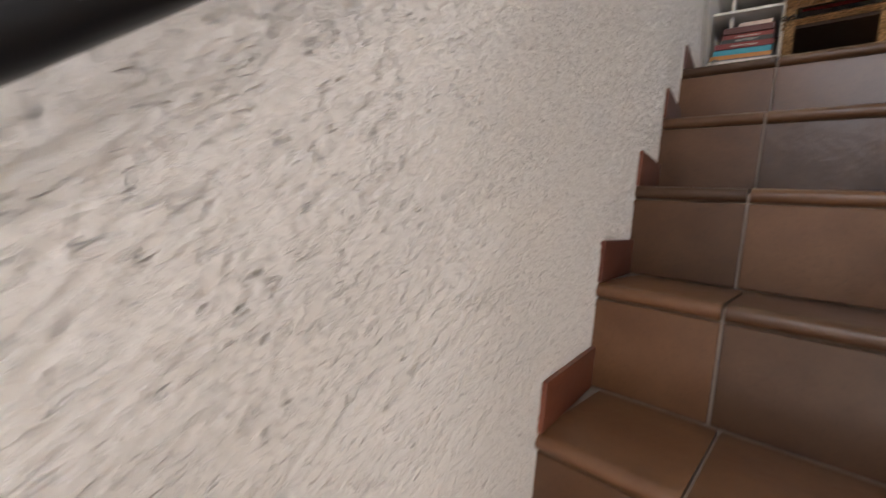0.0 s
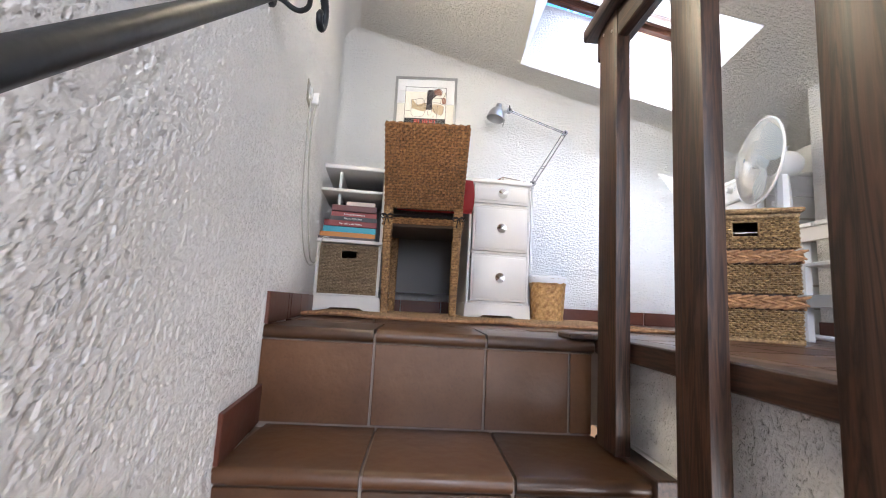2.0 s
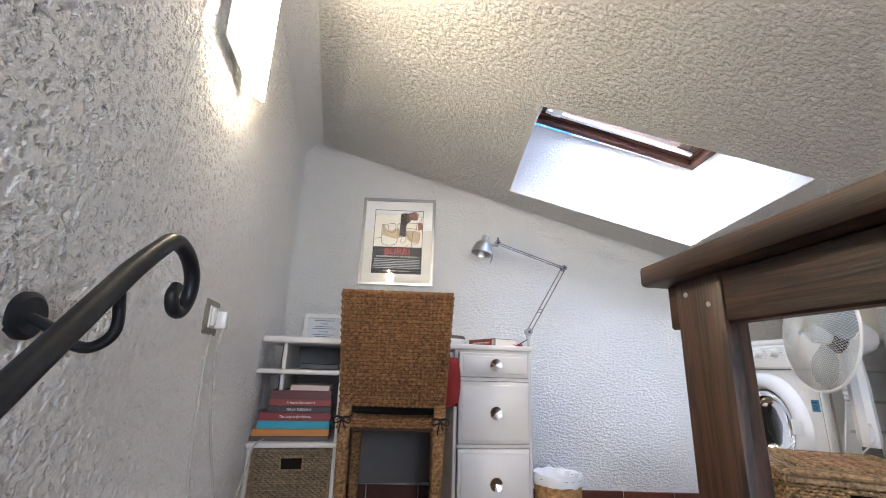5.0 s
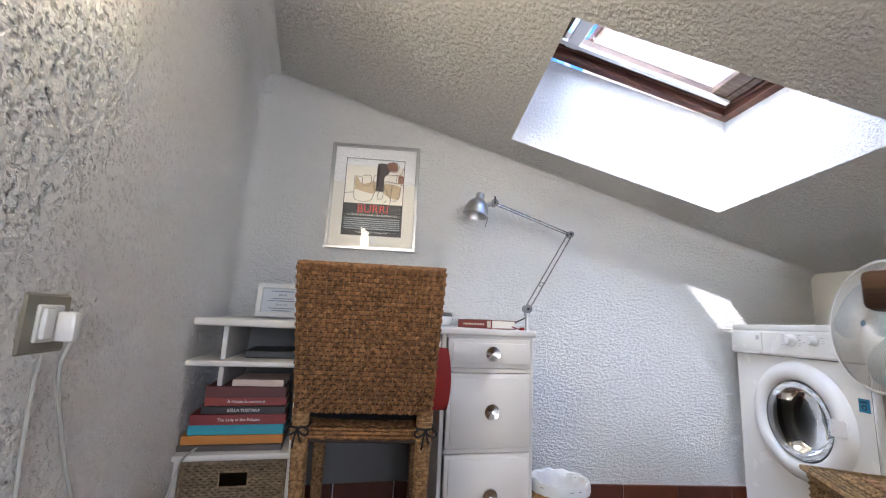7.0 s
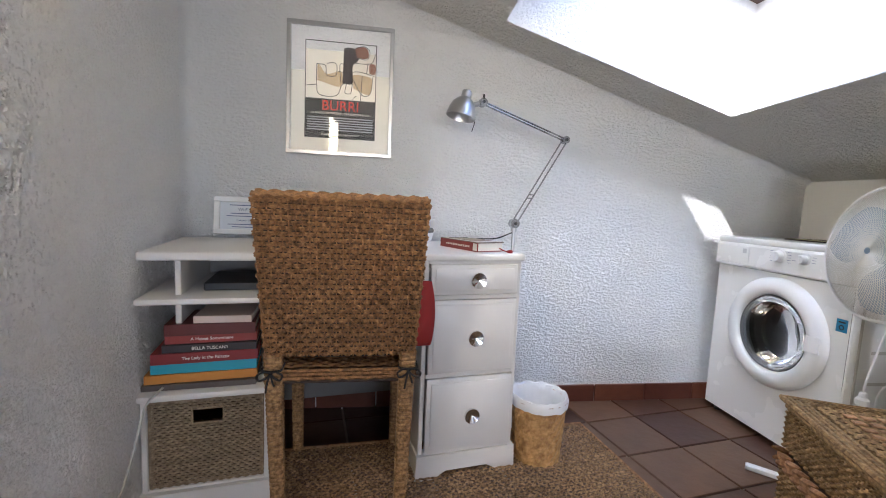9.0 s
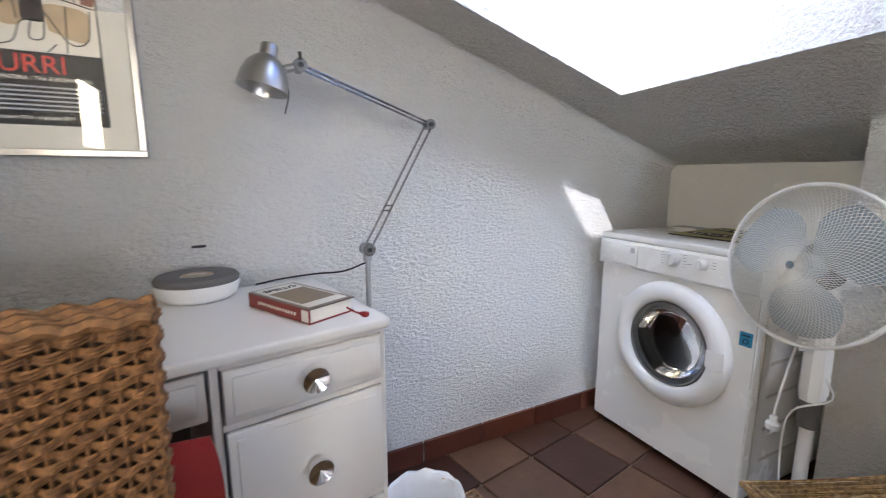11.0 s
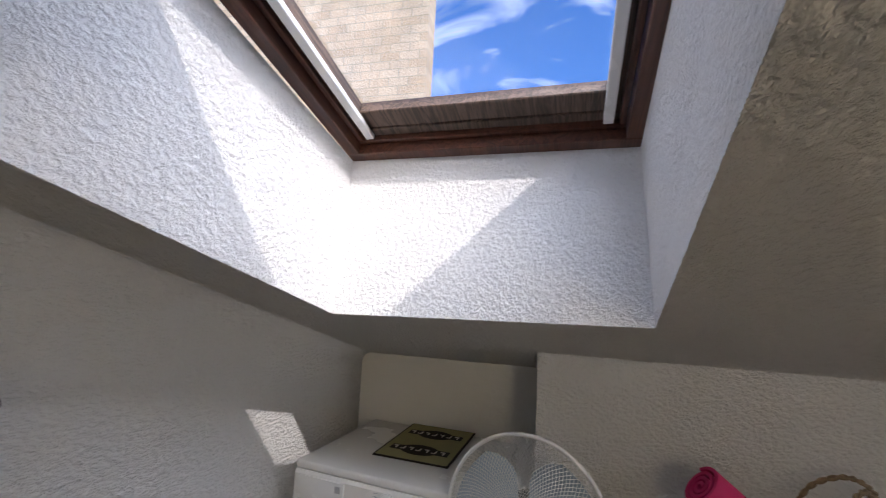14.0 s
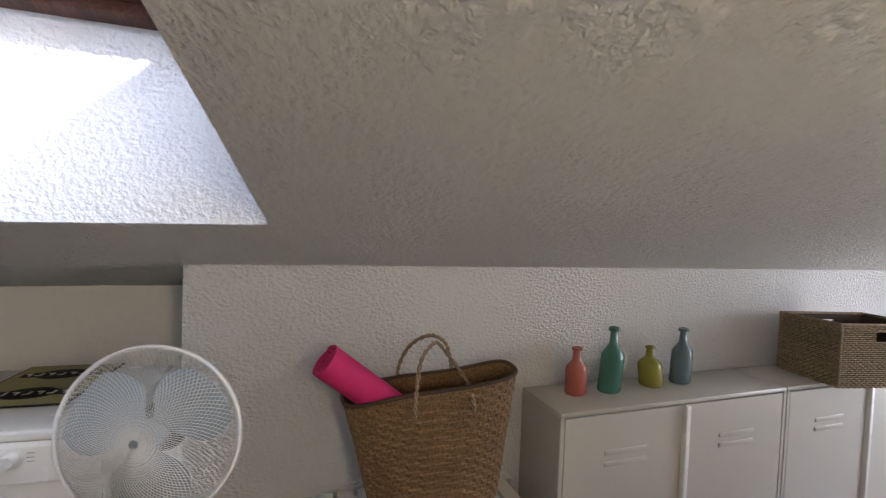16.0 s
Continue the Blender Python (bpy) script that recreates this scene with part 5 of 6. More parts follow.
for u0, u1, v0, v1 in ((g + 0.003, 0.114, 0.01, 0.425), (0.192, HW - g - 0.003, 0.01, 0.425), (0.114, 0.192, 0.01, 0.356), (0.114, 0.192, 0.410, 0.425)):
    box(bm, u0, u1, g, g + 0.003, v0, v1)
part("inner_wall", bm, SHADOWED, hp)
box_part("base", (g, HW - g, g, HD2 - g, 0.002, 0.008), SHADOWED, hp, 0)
bm = bm_new()
tube(bm, [(0, 0, 0.428), (HW, 0, 0.428), (HW, HD2, 0.428), (0, HD2, 0.428), (0, 0, 0.428)], 0.008, 8)
part("rim", bm, HAMPER, hp, "", True)
bm = bm_new()
tube(bm, [(0, 0, 0.008), (HW, 0, 0.008), (HW, HD2, 0.008), (0, HD2, 0.008), (0, 0, 0.008)], 0.007, 8)
part("base_ring", bm, HAMPER, hp, "", True)
bm = bm_new()
tube(bm, [(0.114, 0, 0.356), (0.192, 0, 0.356), (0.192, 0, 0.410), (0.114, 0, 0.410), (0.114, 0, 0.356)], 0.005, 6)
part("handle_ring", bm, HAMPER, hp, "", True)
bm = bm_new()
box(bm, -0.006, HW + 0.008, -0.008, HD2 + 0.008, 0.437, 0.444)
for j in range(4):
    e = 0.0125 * j
    tube(bm, [(e - 0.012, e - 0.014, 0.446), (HW + 0.012 - e, e - 0.014, 0.446), (HW + 0.012 - e, HD2 + 0.012 - e, 0.446), (e - 0.012, HD2 + 0.012 - e, 0.446), (e - 0.012, e - 0.014, 0.446)], 0.0072, 6)
lid = part("lid", bm, HAMPER, hp, "flat woven lid with a corded edge")
bm = bm_new()
weave(bm, [(0.035, 0.035, 0.449), (HW - 0.035, 0.035, 0.449), (HW - 0.035, HD2 - 0.035, 0.449), (0.035, HD2 - 0.035, 0.449)], 26, 10, 0.0025, 0.45, (0, 0, 1), 0.4)
part("lid_weave", bm, HAMPER, lid, "", False, "stuff")
bm = bm_new()
for i in range(5):
    for j in range(7):
        x, y = 0.075 + i * 0.035, 0.075 + j * 0.034
        box(bm, x, x + 0.026, y, y + 0.020, 0.4515, 0.4565, 0.002)
part("lid_braid", bm, BRAID, lid, "broad flat braid in the middle of the lid")

# ---- slatted bench ----
bn = thing("slatted_bench", pose(0, 0, 0), "white-painted slatted wooden bench under the slope", "bench")
BX0, BX1, BY0, BY1, BZ = 1.925, 2.225, -0.300, 0.600, 0.470
k = 0
y = BY1
while y - 0.055 > BY0:
    box_part("slat", (BX0, BX1, y - 0.052, y, BZ - 0.016, BZ), WHITE, bn, 0.002)
    y -= 0.0655
box_part("apron", (BX0 + 0.010, BX0 + 0.028, BY0 + 0.02, BY1 - 0.010, BZ - 0.072, BZ - 0.0165), WHITE, bn, 0.002)
box_part("apron", (BX1 - 0.028, BX1 - 0.010, BY0 + 0.02, BY1 - 0.010, BZ - 0.072, BZ - 0.0165), WHITE, bn, 0.002)
for x in (BX0 + 0.029, BX1 - 0.063):
    for yy in (BY0 + 0.02, BY1 - 0.050):
        box_part("leg", (x, x + 0.034, yy, yy + 0.034, 0, BZ - 0.017), WHITE, bn, 0.003)
box_part("stretcher", (BX0 + 0.010, BX0 + 0.028, BY0 + 0.02, BY1 - 0.010, 0.135, 0.185), LOCKER, bn, 0.002)
box_part("low_shelf", (BX0 + 0.03, BX1 - 0.03, BY0 + 0.056, BY1 - 0.052, 0.300, 0.314), WHITE, bn, 0.002)

# ---- tote bag and mat ----
bag = thing("tote_bag", pose(0, 0, 0), "large woven seagrass tote bag with rope handles, standing on the bench", "bag")


def bag_pt(a, s):
    """a: angle round the bag; s: height from 0 to 1."""
    cy, cx2 = 0.040 + 0.045 * s, 2.085 - 0.01 * s
    ry, rx = 0.205 + 0.075 * s, 0.065 + 0.012 * s
    zt = 0.864 - 0.030 * math.sin(a) - 0.006 * math.cos(a) + 0.004 * math.cos(3 * a)
    e = 0.6
    ca, sa = math.cos(a), math.sin(a)
    x = cx2 - rx * math.copysign(abs(ca) ** e, ca)
    yv = cy + ry * math.copysign(abs(sa) ** e, sa) - 0.02 * s
    return Vector((x, yv, BZ + 0.001 + (zt - BZ) * s))


bm = bm_new()
rows, seg = 84, 168
outr, inr = [], []
for i in range(rows + 1):
    s = i / rows
    ro, ri = [], []
    for j in range(seg):
        a = 2 * math.pi * j / seg
        p = bag_pt(a, s)
        c = Vector((2.09, p.y * 0.6 + 0.4 * 0.05, p.z))
        d = (p - c).normalized()
        w = 0.0020 * (1 if (i // 3 + j // 4) % 2 else -1) + 0.0045 * noise.noise(p * 9)
        ro.append(p + d * w)
        ri.append(p - d * 0.006)
    outr.append(ro)
    inr.append(ri)
loft(bm, outr + inr[::-1], True, True)
part("bag_body", bm, TOTE, bag, "plaited body", False)
bm = bm_new()
tube(bm, [bag_pt(2 * math.pi * j / 60, 1.0) + Vector((0, 0, 0.002)) for j in range(61)], 0.0065, 8)
part("rim", bm, SHADOWED, bag, "dark bound rim", True)


def rope(bm, pts, r):
    """Two twisted strands."""
    pts = smooth_path(pts, 14)
    for ph in (0, math.pi):
        out = []
        for i, p in enumerate(pts):
            d = (pts[min(i + 1, len(pts) - 1)] - pts[max(i - 1, 0)]).normalized()
            _, u, v = frame_axes(d)
            a = i * 0.75 + ph
            out.append(p + (u * math.cos(a) + v * math.sin(a)) * r * 0.55)
        tube(bm, out, r * 0.62, 6)


bm = bm_new()
rope(bm, [(1.985, 0.150, 0.80), (1.975, 0.150, 0.875), (2.02, 0.125, 0.955), (2.075, 0.065, 0.992), (2.10, 0.020, 0.955), (2.02, -0.030, 0.870), (1.985, -0.040, 0.80)], 0.0062)
part("handle", bm, WICKER_PALE, bag, "twisted rope handle", True)
bm = bm_new()
rope(bm, [(2.185, 0.150, 0.82), (2.19, 0.150, 0.885), (2.16, 0.120, 0.965), (2.135, 0.060, 1.000), (2.15, 0.000, 0.965), (2.185, -0.035, 0.880), (2.185, -0.040, 0.82)], 0.0062)
part("handle", bm, WICKER_PALE, bag, "twisted rope handle", True)
ym = thing("exercise_mat", pose(0, 0, 0), "rolled magenta foam mat sticking out of the bag", "mat")
bm = bm_new()
A, B = Vector((2.035, 0.405, 0.968)), Vector((2.085, 0.080, 0.700))
d = (B - A).normalized()
_, u, v = frame_axes(d)
prof = []
T = 3.4 * 2 * math.pi
N = 150
outer, inner = [], []
for i in range(N + 1):
    a = T * i / N
    rr = 0.008 + 0.046 * i / N
    outer.append((rr, a))
    inner.append((rr - 0.0072, a))
rings = []
for i in range(N + 1):
    rr, a = outer[i]
    cc, ss = math.cos(a), math.sin(a)
    w = u * cc + v * ss
    rings.append([A + w * rr, B + w * rr, B + w * max(0.001, rr - 0.0084), A + w * max(0.001, rr - 0.0084)])
loft(bm, rings)
part("rolled_mat", bm, PINK, ym, "", True)

# ---- lockers ----


def locker(m, w, label):
    t = thing("metal_cabinet", m, label, "cabinet", "row of low metal cabinets")
    h, d = 0.755, 0.255
    bm = bm_new()
    box(bm, 0, w, 0.0, d, h - 0.016, h, 0.003, 2)
    part("top", bm, LOCKER, t, "", True)
    bm = bm_new()
    for x in (0, w - 0.016):
        box(bm, x, x + 0.016, 0.0, d, 0.0, h - 0.0165, 0.0015)
    box(bm, 0.0165, w - 0.0165, d - 0.006, d, 0.0, h - 0.0165)
    box(bm, 0.0165, w - 0.0165, 0.0, d - 0.0065, 0.03, 0.045)
    part("case", bm, LOCKER, t)
    mid = w / 2
    for x0, x1 in ((0.019, mid - 0.012), (mid + 0.012, w - 0.019)):
        bm = bm_new()
        box(bm, x0, x1, 0.001, 0.014, 0.05, h - 0.022, 0.002)
        dd = part("door", bm, LOCKER, t)
        for zz in (h - 0.165, h - 0.205):
            bm = bm_new()
            c2 = (x0 + x1) / 2
            box(bm, c2 - 0.092, c2 + 0.092, -0.0035, 0.002, zz, zz + 0.018, 0.003, 2)
            part("vent", bm, LOCKER, dd, "pressed vent louvre", True)
    bm = bm_new()
    box(bm, mid - 0.010, mid + 0.010, -0.016, 0.012, 0.05, h - 0.022, 0.003, 2)
    part("centre_strip", bm, ENAMEL, t, "bright white vertical strip", True)
    return t


locker(pose(1.985, -0.352, 0, 0, 0, -90.8), 1.083, "low grey-white sheet-metal cabinet with two doors")
locker(pose(1.9695, -1.441, 0, 0, 0, -90.8), 1.083, "low grey-white metal cabinet with two doors under a rope basket")
rope_basket(pose(1.905, -1.640, 0.7555, 0, 0, -103), 0.44, 0.28, 0.265, "large open pale rope basket with handle slots, on the metal cabinet", WICKER_PALE, 30, 34)


def bottle(x, y, h, r, neck, lean, mat, label):
    t = thing("glass_bottle", pose(x, y, 0.7555, 0, 0, 20 * lean), label, "bottle", "coloured glass bottles on the cabinet")
    bm = bm_new()
    prof = [(0.0, 0.0), (r * 0.9, 0.0), (r, 0.006), (r * 1.0, h * 0.50), (r * 0.95, h * 0.58), (r * 0.62, h * 0.67), (neck * 1.15, h * 0.74), (neck * 0.95, h * 0.93)]
    sides = 28
    rings = []
    for rr, zz in prof:
        f = (zz / h)
        rings.append([Vector((rr * math.cos(2 * math.pi * k / sides) * 0.8, rr * math.sin(2 * math.pi * k / sides) - lean * 0.28 * zz * (1 - f * 0.5) + lean * 0.05 * zz, zz)) for k in range(sides)])
    loft(bm, rings, True, True)
    part("bottle_body", bm, mat, t, "", True)
    bm = bm_new()
    zz = h * 0.93
    yy = -lean * 0.28 * zz * (1 - 0.93 * 0.5) + lean * 0.05 * zz
    lathe(bm, [(neck * 0.95, 0), (neck * 1.3, 0.002), (neck * 1.3, h * 0.06), (neck * 0.8, h * 0.07), (neck * 0.7, h * 0.02)], (0, yy, zz), (0, 0, 1), 24)
    part("lip", bm, mat, t, "", True)


def bottle_glass(name, col):
    m, n, l, b = material(name, col, 0.16)
    b.inputs["Transmission Weight"].default_value = 0.30
    b.inputs["IOR"].default_value = 1.45
    v = coords(n, l)
    bump(n, l, b, noise_tex(n, l, v, 60, 2), 0.0006)
    return m


bottle(2.130, -0.515, 0.176, 0.042, 0.015, 0.0, bottle_glass("coral_glass", (0.46, 0.13, 0.10)), "coral red glass bottle with a short neck")
bottle(2.125, -0.665, 0.245, 0.050, 0.016, 0.75, bottle_glass("green_glass", (0.06, 0.19, 0.145)), "tall ribbed sea-green glass bottle, leaning")
bottle(2.130, -0.880, 0.160, 0.047, 0.014, -0.85, bottle_glass("olive_glass", (0.30, 0.28, 0.055)), "short olive yellow glass bottle, leaning")
bottle(2.135, -1.035, 0.225, 0.048, 0.016, 0.6, bottle_glass("blue_glass", (0.13, 0.20, 0.225)), "grey-blue glass bottle, leaning")

# ---- poster ----
po = thing("framed_poster", pose(0.366, 1.7145, 1.100, -1.0, 0, -4), "silver-framed exhibition poster with an abstract drawing over a black band", "poster")
bm = bm_new()
PW, PH = 0.214, 0.528
for q in ((-PW, PW, 0, 0.017), (-PW, PW, PH - 0.017, PH), (-PW, -PW + 0.017, 0.017, PH - 0.017), (PW - 0.017, PW, 0.017, PH - 0.017)):
    box(bm, q[0], q[1], -0.012, 0.010, q[2], q[3], 0.002)
part("frame", bm, STEEL, po, "silver metal frame")
MOUNT = plain("cream_mount", (0.60, 0.575, 0.51), 0.8, vary=0.02, dist=0)
box_part("mount", (-PW + 0.01, PW - 0.01, 0.004, 0.008, 0.01, PH - 0.01), MOUNT, po, 0)
X0, X1, Z0, Z1, ZB = -0.143, 0.143, 0.070, 0.458, 0.226
box_part("black_band", (X0, X1, 0.0025, 0.0040, Z0, ZB), INK_K, po, 0)
ART = plain("aged_drawing_paper", (0.68, 0.64, 0.56), 0.8, vary=0.05, dist=0)
box_part("drawing_ground", (X0, X1, 0.0025, 0.0040, ZB + 0.0005, Z1), ART, po, 0)
bm = bm_new()
for q in ((X0, X1, ZB, ZB + 0.003), (X0, X1, Z1 - 0.003, Z1), (X0, X0 + 0.003, ZB + 0.003, Z1 - 0.003), (X1 - 0.003, X1, ZB + 0.003, Z1 - 0.003)):
    box(bm, q[0], q[1], 0.0015, 0.0024, q[2], q[3])
part("drawing_border", bm, INK_K, po)


def patch(name, pts, mat, y=0.0018):
    bm = bm_new()
    c = smooth_path(pts + [pts[0]], 5)[:-1]
    fa = bm.faces.new([bm.verts.new((p[0], y, p[1])) for p in [(q.x, q.z) for q in c]])
    r = bmesh.ops.extrude_face_region(bm, geom=[fa])
    bmesh.ops.translate(bm, vec=(0, 0.0005, 0), verts=[v for v in r["geom"] if isinstance(v, bmesh.types.BMVert)])
    return part(name, bm, mat, po)


def P2(x, z):
    """A point of the drawing, from its lower left corner, in hundredths of its width."""
    return Vector((X0 + (X1 - X0) * x / 100, 0.0012, ZB + (Z1 - ZB) * z / 100))


BEIGE = plain("beige_wash", (0.44, 0.33, 0.20), 0.8, scale=300, vary=0.3, dist=0)
BROWN = plain("brown_wash", (0.22, 0.10, 0.065), 0.8, scale=300, vary=0.35, dist=0)
patch("dark_shape", [P2(52, 30), P2(66, 31), P2(66, 60), P2(74, 72), P2(74, 88), P2(55, 90), P2(53, 60)], plain("soot_black", (0.05, 0.04, 0.04), 0.8, dist=0))
patch("round_head", [P2(72, 76), P2(86, 76), P2(88, 88), P2(82, 95), P2(70, 92)], BROWN, 0.0012)
patch("beige_shape", [P2(17, 32), P2(50, 24), P2(50, 50), P2(30, 44), P2(18, 60)], BEIGE)
patch("beige_shape", [P2(68, 22), P2(90, 14), P2(94, 40), P2(80, 46), P2(66, 44)], BEIGE)
patch("brown_shape", [P2(90, 50), P2(98, 50), P2(98, 66), P2(90, 66)], BROWN)
bm = bm_new()
for line in ([(16, 60), (16, 30), (20, 8), (44, 8), (52, 28), (66, 30)], [(16, 60), (28, 58), (30, 42), (42, 42), (44, 58), (40, 64), (30, 62)],
             [(66, 40), (80, 12), (92, 16), (95, 44)], [(2, 22), (16, 25)], [(46, 50), (60, 48), (74, 52), (98, 46)], [(72, 10), (66, 2)],
             [(80, 46), (78, 2)], [(70, 66), (92, 68), (98, 84)], [(58, 30), (56, 14), (64, 14), (66, 30)], [(54, 90), (54, 66), (48, 60), (50, 30)],
             [(88, 68), (86, 50)], [(72, 76), (86, 74), (90, 88), (82, 96), (70, 92)]):
    tube(bm, smooth_path([P2(*q) for q in line], 5), 0.0013, 4)
part("ink_lines", bm, INK_K, po)
lettering("headline", "BURRI", 0.056, pose(0, 0.0020, 0.184, 90), INK_R, po)
lettering("subtitle", "LO SPAZIO DI MATERIA / TRA EUROPA E USA", 0.0118, pose(0, 0.0020, 0.168, 90), INK_W, po)
lettering("date_line", "24 settembre 2016 - 6 gennaio 2017", 0.0105, pose(0, 0.0020, 0.083, 90), INK_W, po)
bm = bm_new()
for i in range(6):
    box(bm, -0.132, 0.132, 0.0016, 0.0022, 0.102 + i * 0.010, 0.1055 + i * 0.010)
part("small_print", bm, plain("grey_ink", (0.40, 0.42, 0.46), 0.7, dist=0), po, "rows of small grey print")
bm = bm_new()
box(bm, -PW + 0.016, PW - 0.016, -0.004, -0.002, 0.016, PH - 0.016)
pg = part("cover_glass", bm, glass("picture_glass"), po)
pg.visible_shadow = False

# ---- wall lamp ----
wlx = wall_x(0.12)
wlamp = thing("wall_lamp", pose(wlx, 0.018, 1.262, 0, 0, 4), "flat wall lamp with a lit glass panel on the stucco", "lamp")
box_part("glass_panel", (0.050, 0.062, 0.0, 0.218, 0.0, 0.32), LAMPGLOW, wlamp, 0.003, "lit white glass panel")
box_part("back_plate", (0.036, 0.0495, 0.004, 0.214, 0.004, 0.316), PLASTIC, wlamp, 0.002)
box_part("bracket", (0.0, 0.036, 0.08, 0.13, 0.06, 0.20), STEEL, wlamp, 0.002)

# ---- socket with plug and cord ----
cd = thing("mains_cord", pose(0, 0, 0), "white mains cord hanging from the socket to the desk", "cord")
so = thing("wall_socket", pose(wall_x(0.312) + 0.003, 0.262, 0.716, 0, 0, 7.5), "beige wall socket plate with a white plug and switch", "socket")
box_part("plate", (0, 0.009, 0, 0.102, 0, 0.076), plain("beige_plate", (0.25, 0.24, 0.195), 0.45, dist=0), so, 0.003)
box_part("insert", (0.009, 0.013, 0.022, 0.080, 0.014, 0.062), ENAMEL, so, 0.002)
bm = bm_new()
box(bm, 0.013, 0.020, 0.026, 0.048, 0.018, 0.058, 0.003, 2)
part("switch", bm, ENAMEL, so, "", True)
bm = bm_new()
box(bm, 0.013, 0.038, 0.056, 0.078, 0.014, 0.054, 0.005, 2)
part("plug", bm, ENAMEL, so, "white plug", True)
bm = bm_new()


def on_wall(y, z, off=0.006):
    return Vector((wall_x(y) + off, y, z))


tube(bm, smooth_path([on_wall(0.333, 0.733, 0.030), on_wall(0.336, 0.69, 0.020), on_wall(0.395, 0.60, 0.010), on_wall(0.46, 0.50, 0.008), on_wall(0.55, 0.38, 0.010), on_wall(0.62, 0.30, 0.012), on_wall(0.70, 0.235, 0.015), on_wall(0.80, 0.222, 0.018), on_wall(0.90, 0.235, 0.02), on_wall(0.99, 0.30, 0.025), on_wall(1.04, 0.366, 0.035), on_wall(1.12, 0.382, 0.06)], 8), 0.0030, 8)
CORD = plain("greyed_cord_plastic", (0.50, 0.49, 0.45), 0.5, dist=0)
part("cable", bm, CORD, cd, "", True)
bm = bm_new()
tube(bm, smooth_path([on_wall(0.303, 0.716, 0.012), on_wall(0.305, 0.66, 0.008), on_wall(0.318, 0.54, 0.007), on_wall(0.345, 0.42, 0.007), on_wall(0.40, 0.32, 0.009), on_wall(0.50, 0.245, 0.011), on_wall(0.60, 0.215, 0.012), on_wall(0.72, 0.205, 0.013), on_wall(0.82, 0.212, 0.016)], 8), 0.0026, 8)
part("cable", bm, CORD, cd, "", True)

# ---- waste bin ----
bi = thing("waste_bin", pose(1.105, 1.235, 0), "round plaited bamboo waste bin lined with a white plastic bag", "bin")
bm = bm_new()
rings = []
seg = 60
for i in range(25):
    s = i / 24
    rr = 0.084 + 0.014 * s
    rings.append([Vector(((rr + 0.0016 * (1 if (i + j // 2 + (i // 2)) % 2 else -1)) * math.cos(2 * math.pi * j / seg), (rr + 0.0016 * (1 if (i + j // 2 + (i // 2)) % 2 else -1)) * math.sin(2 * math.pi * j / seg), 0.236 * s)) for j in range(seg)])
inner = [[Vector((p.x * 0.94, p.y * 0.94, p.z + (0.004 if k == 0 else 0))) for p in r] for k, r in enumerate(rings[::6])]
loft(bm, rings + inner[::-1], True, True)
part("plaited_wall", bm, fibre("bamboo_strips", (0.30, 0.16, 0.055), (0.60, 0.38, 0.17), 0.5, 45), bi, "zigzag-plaited bamboo wall")
bm = bm_new()
for zz, rr in ((0.236, 0.099), (0.006, 0.086)):
    tube(bm, arc((0, 0, zz), (1, 0, 0), (0, 1, 0), rr, 0, 360, 40), 0.005, 6)
part("rim", bm, BRAID, bi, "", True)
bm = bm_new()
rings = []
for i, (rr, zz) in enumerate([(0.104, 0.212), (0.105, 0.232), (0.100, 0.250), (0.093, 0.246), (0.085, 0.215), (0.072, 0.15), (0.05, 0.10)]):
    rings.append([Vector(((rr + 0.004 * noise.noise(Vector((j * 0.7, i * 1.3, 0)))) * math.cos(2 * math.pi * j / 48), (rr + 0.004 * noise.noise(Vector((j * 0.7, i * 1.3, 4)))) * math.sin(2 * math.pi * j / 48), zz + 0.008 * noise.noise(Vector((j * 0.45, i * 0.6, 9))))) for j in range(48)])
loft(bm, rings, True, False)
part("liner", bm, BAGPLASTIC, bi, "crumpled white plastic liner", True)

# ---- rug ----
rug = thing("rug", pose(-0.02, 0.520, 0, 0, 0, 1.6), "woven jute rug lying on the tiles in front of the desk", "rug")
bm = bm_new()
RW, RD = 1.44, 0.86


def rug_z(x, y):
    edge = max(0.0, 1 - y / 0.10)
    return 0.009 + 0.004 * noise.noise(Vector((x * 3, y * 3, 0))) + 0.011 * edge * max(0.0, noise.noise(Vector((x * 3.1, 1.7, 3)))) ** 0.7


rows, cols = 60, 130
for i in range(rows):
    y0 = RD * i / rows
    rings = []
    for j in range(cols + 1):
        x = RW * j / cols
        y = y0 + 0.0035 * math.sin(j * 2.4 + i * 1.9) + random.uniform(-0.001, 0.001)
        z = rug_z(x, y) + 0.0016 * math.cos(math.pi * (j + i))
        a = 0.0062 + random.uniform(-0.0008, 0.0008)
        rings.append([Vector((x, y - a, z)), Vector((x, y, z + a * 0.75)), Vector((x, y + a, z)), Vector((x, y, z - a * 0.5))])
    loft(bm, rings)
part("rug_weave", bm, RUG, rug, "coarse jute cords")
bm = bm_new()
ed = [(0, 0)] + [(RW * i / 40, 0) for i in range(1, 41)] + [(RW, RD), (0, RD), (0, 0)]
tube(bm, [Vector((x, y, rug_z(x, y))) for x, y in ed], 0.0075, 6)
part("rug_edge", bm, BRAID, rug, "bound edge")

# small white strip lying on the tiles
st = thing("plastic_strip", pose(1.845, 1.045, 0.001, 0, 0, -50), "short white plastic strip lying on the tiles", "strip")
box_part("strip_body", (0, 0.17, 0, 0.028, 0, 0.018), ENAMEL, st, 0.003)

# ---- skirting and floor tiles, last ----
floor = bpy.data.objects["floor"]


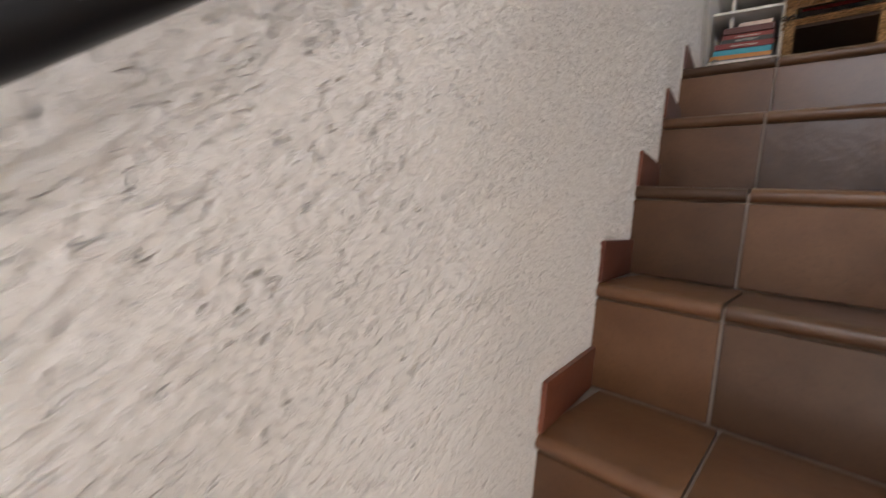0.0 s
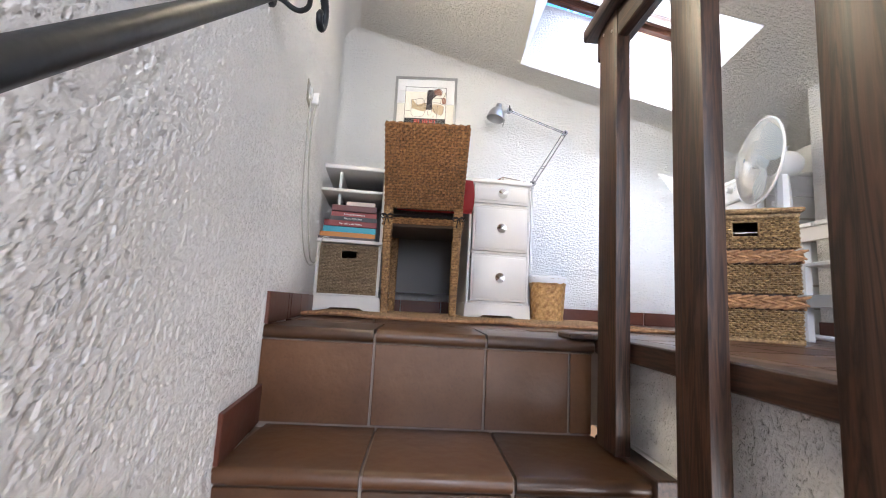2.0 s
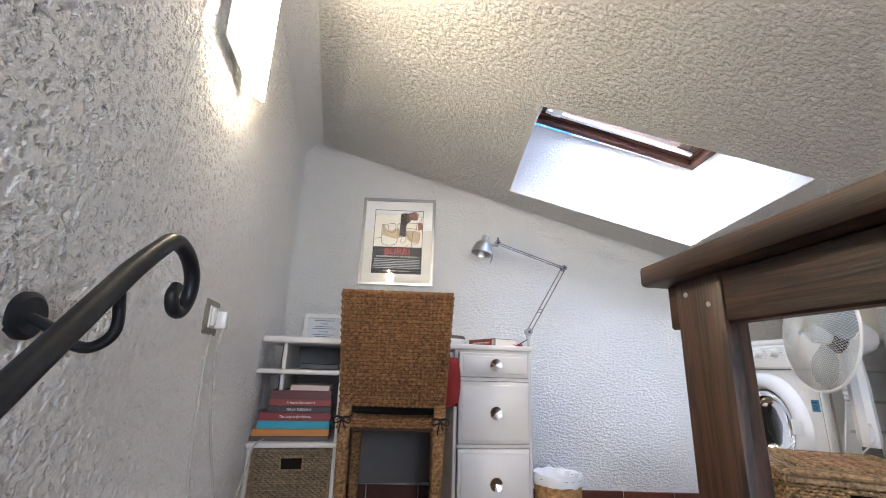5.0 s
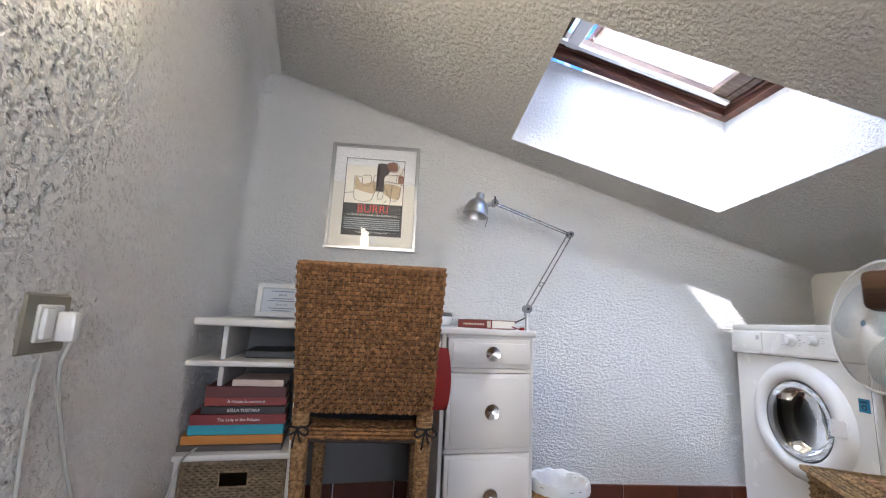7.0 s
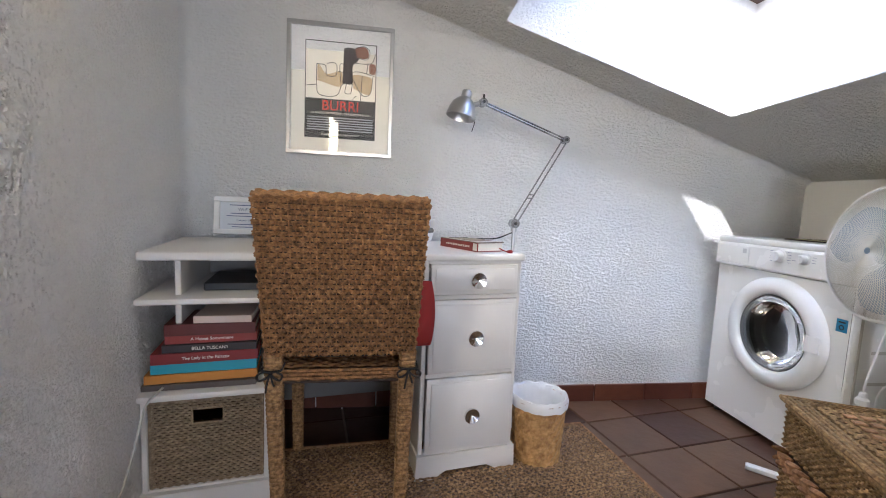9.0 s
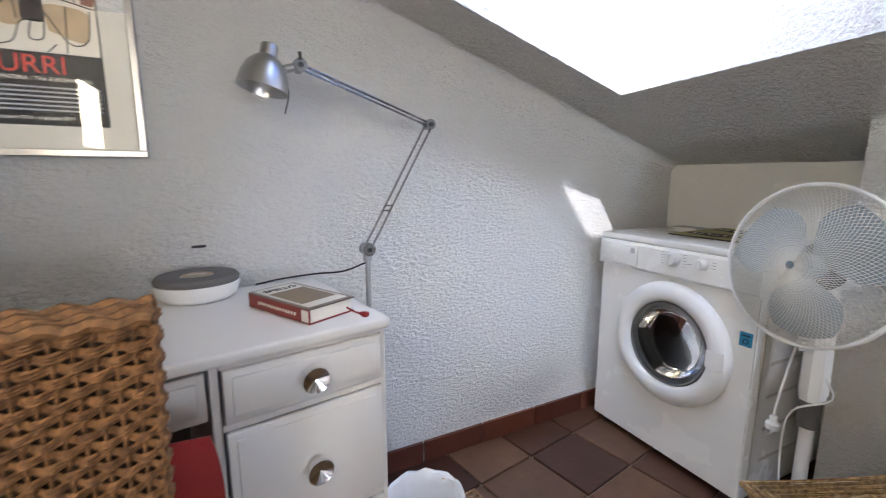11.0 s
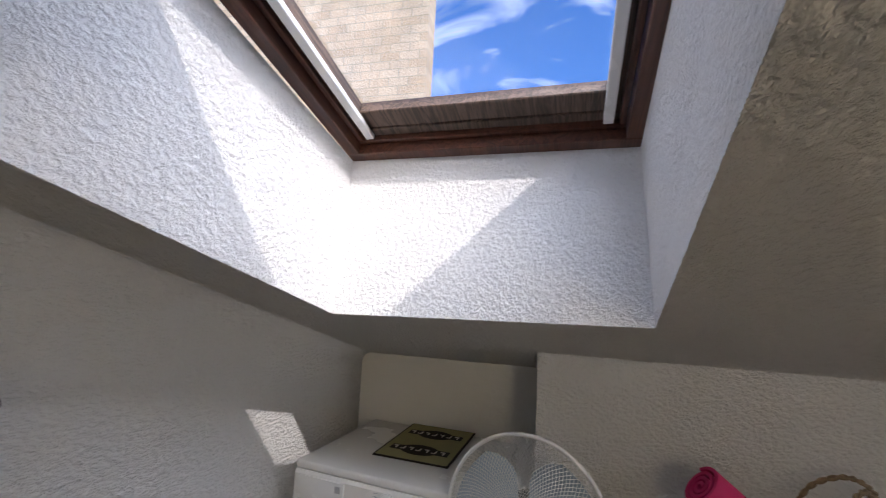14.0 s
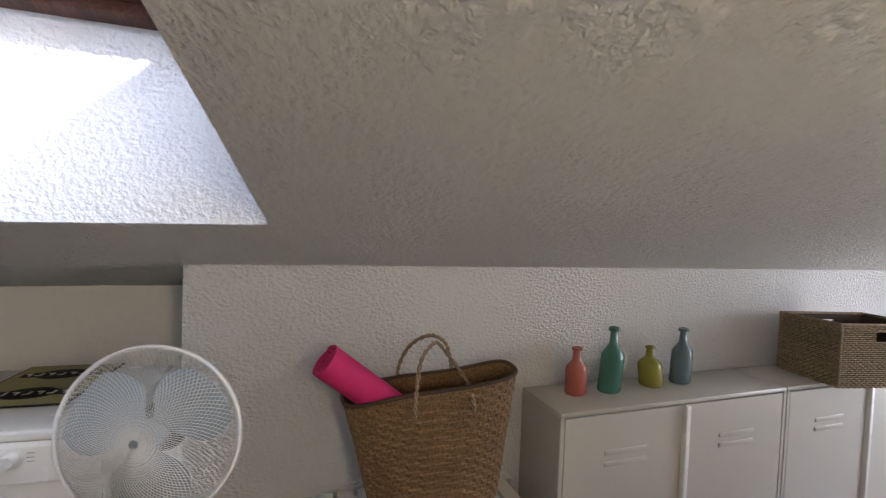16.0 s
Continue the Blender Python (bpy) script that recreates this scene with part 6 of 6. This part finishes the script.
def skirting_run(p0, p1, out, parent, length=0.262):
    p0, p1, out = Vector(p0), Vector(p1), Vector(out)
    L = (p1 - p0).length
    d = (p1 - p0).normalized()
    x = 0.0
    while x < L - 0.02:
        e = min(x + length - 0.006, L)
        bm = bm_new()
        a, b2 = p0 + d * x, p0 + d * e
        prism(bm, [(a.x - out.x * 0.01, a.y - out.y * 0.01), (b2.x - out.x * 0.01, b2.y - out.y * 0.01), (b2.x + out.x * 0.011, b2.y + out.y * 0.011), (a.x + out.x * 0.011, a.y + out.y * 0.011)], 0.001, [0.082] * 4)
        bmesh.ops.recalc_face_normals(bm, faces=bm.faces[:])
        bmesh.ops.bevel(bm, geom=bm.edges[:], offset=0.0014, affect="EDGES")
        part("skirting_tile", bm, SKIRT, parent)
        x += length


sk = tagged(new("baseboard"), "reddish-brown clay skirting tiles along the foot of the walls", "", "", "structure")
skirting_run((wall_x(0.003), 0.003, 0), (wall_x(0.30), 0.30, 0), (1, 0.115, 0), sk)
skirting_run((wall_x(0.30), 0.306, 0), (wall_x(1.74), 1.74, 0), (0.988, 0.153, 0), sk)
skirting_run((wall_x(1.74), desk_wall_y(wall_x(1.74)), 0), (NICHE_X, desk_wall_y(NICHE_X), 0), (-0.07, -1, 0), sk)
skirting_run((KNEE, NICHE_Y, 0), (KNEE, SOUTH, 0), (-1, 0, 0), sk)
PITCH, ANG = 0.2545, radians(5.0)
U, V = Vector((math.cos(ANG), math.sin(ANG), 0)), Vector((-math.sin(ANG), math.cos(ANG), 0))
G0 = Vector((1.951, 1.488, 0))
cache = {}


def floor_tile(i, j, cut):
    c = G0 + U * (PITCH * (i + 0.5)) + V * (PITCH * (j + 0.5))
    bm = bm_new()
    hh = PITCH / 2 - 0.0035
    box(bm, -hh, hh, -hh, hh, -0.012, 0, 0.0022)
    M = Matrix.Translation(c) @ Matrix.Rotation(ANG, 4, "Z")
    if cut:
        bmesh.ops.transform(bm, matrix=M, verts=bm.verts[:])
        for co, no in cut:
            g = bm.verts[:] + bm.edges[:] + bm.faces[:]
            bmesh.ops.bisect_plane(bm, geom=g, plane_co=co, plane_no=no, clear_outer=True)
            bmesh.ops.holes_fill(bm, edges=bm.edges[:])
        if not bm.faces:
            bm.free()
            return
        part("floor_tile", bm, TILE, floor)
    else:
        if "me" not in cache:
            me = bpy.data.meshes.new("floor_tile")
            bm.to_mesh(me)
            me.materials.append(TILE)
            cache["me"] = me
        bm.free()
        ob = new("floor_tile", cache["me"])
        ob.parent = floor
        ob.matrix_local = M


for i in range(-14, 5):
    for j in range(-22, 4):
        c = G0 + U * (PITCH * (i + 0.5)) + V * (PITCH * (j + 0.5))
        if c.x > 2.75 or c.x < -0.35 or c.y < SOUTH + 0.1 or c.y > 1.9:
            continue
        cut = []
        r = PITCH * 0.76
        if c.x < STAIR_R + r and c.y < 0.29 + r and c.x < STAIR_R:
            if c.y < 0.29 - r + 0.02:
                continue
            cut.append(((0, 0.291, 0), (0, -1, 0)))
        elif c.x < SLAB_X + r and c.y < 0.29:
            cut.append(((SLAB_X if c.y < 0 else STAIR_R + 0.004, 0, 0), (-1, 0, 0)))
        floor_tile(i, j, cut)

hk = thing("wall_hook", pose(0.668, desk_wall_y(0.668) - 0.001, 0.868), "small black hook on the stucco gable wall", "hook")
box_part("hook_body", (-0.017, 0.017, -0.010, 0, -0.003, 0.003), DARK, hk, 0.001)
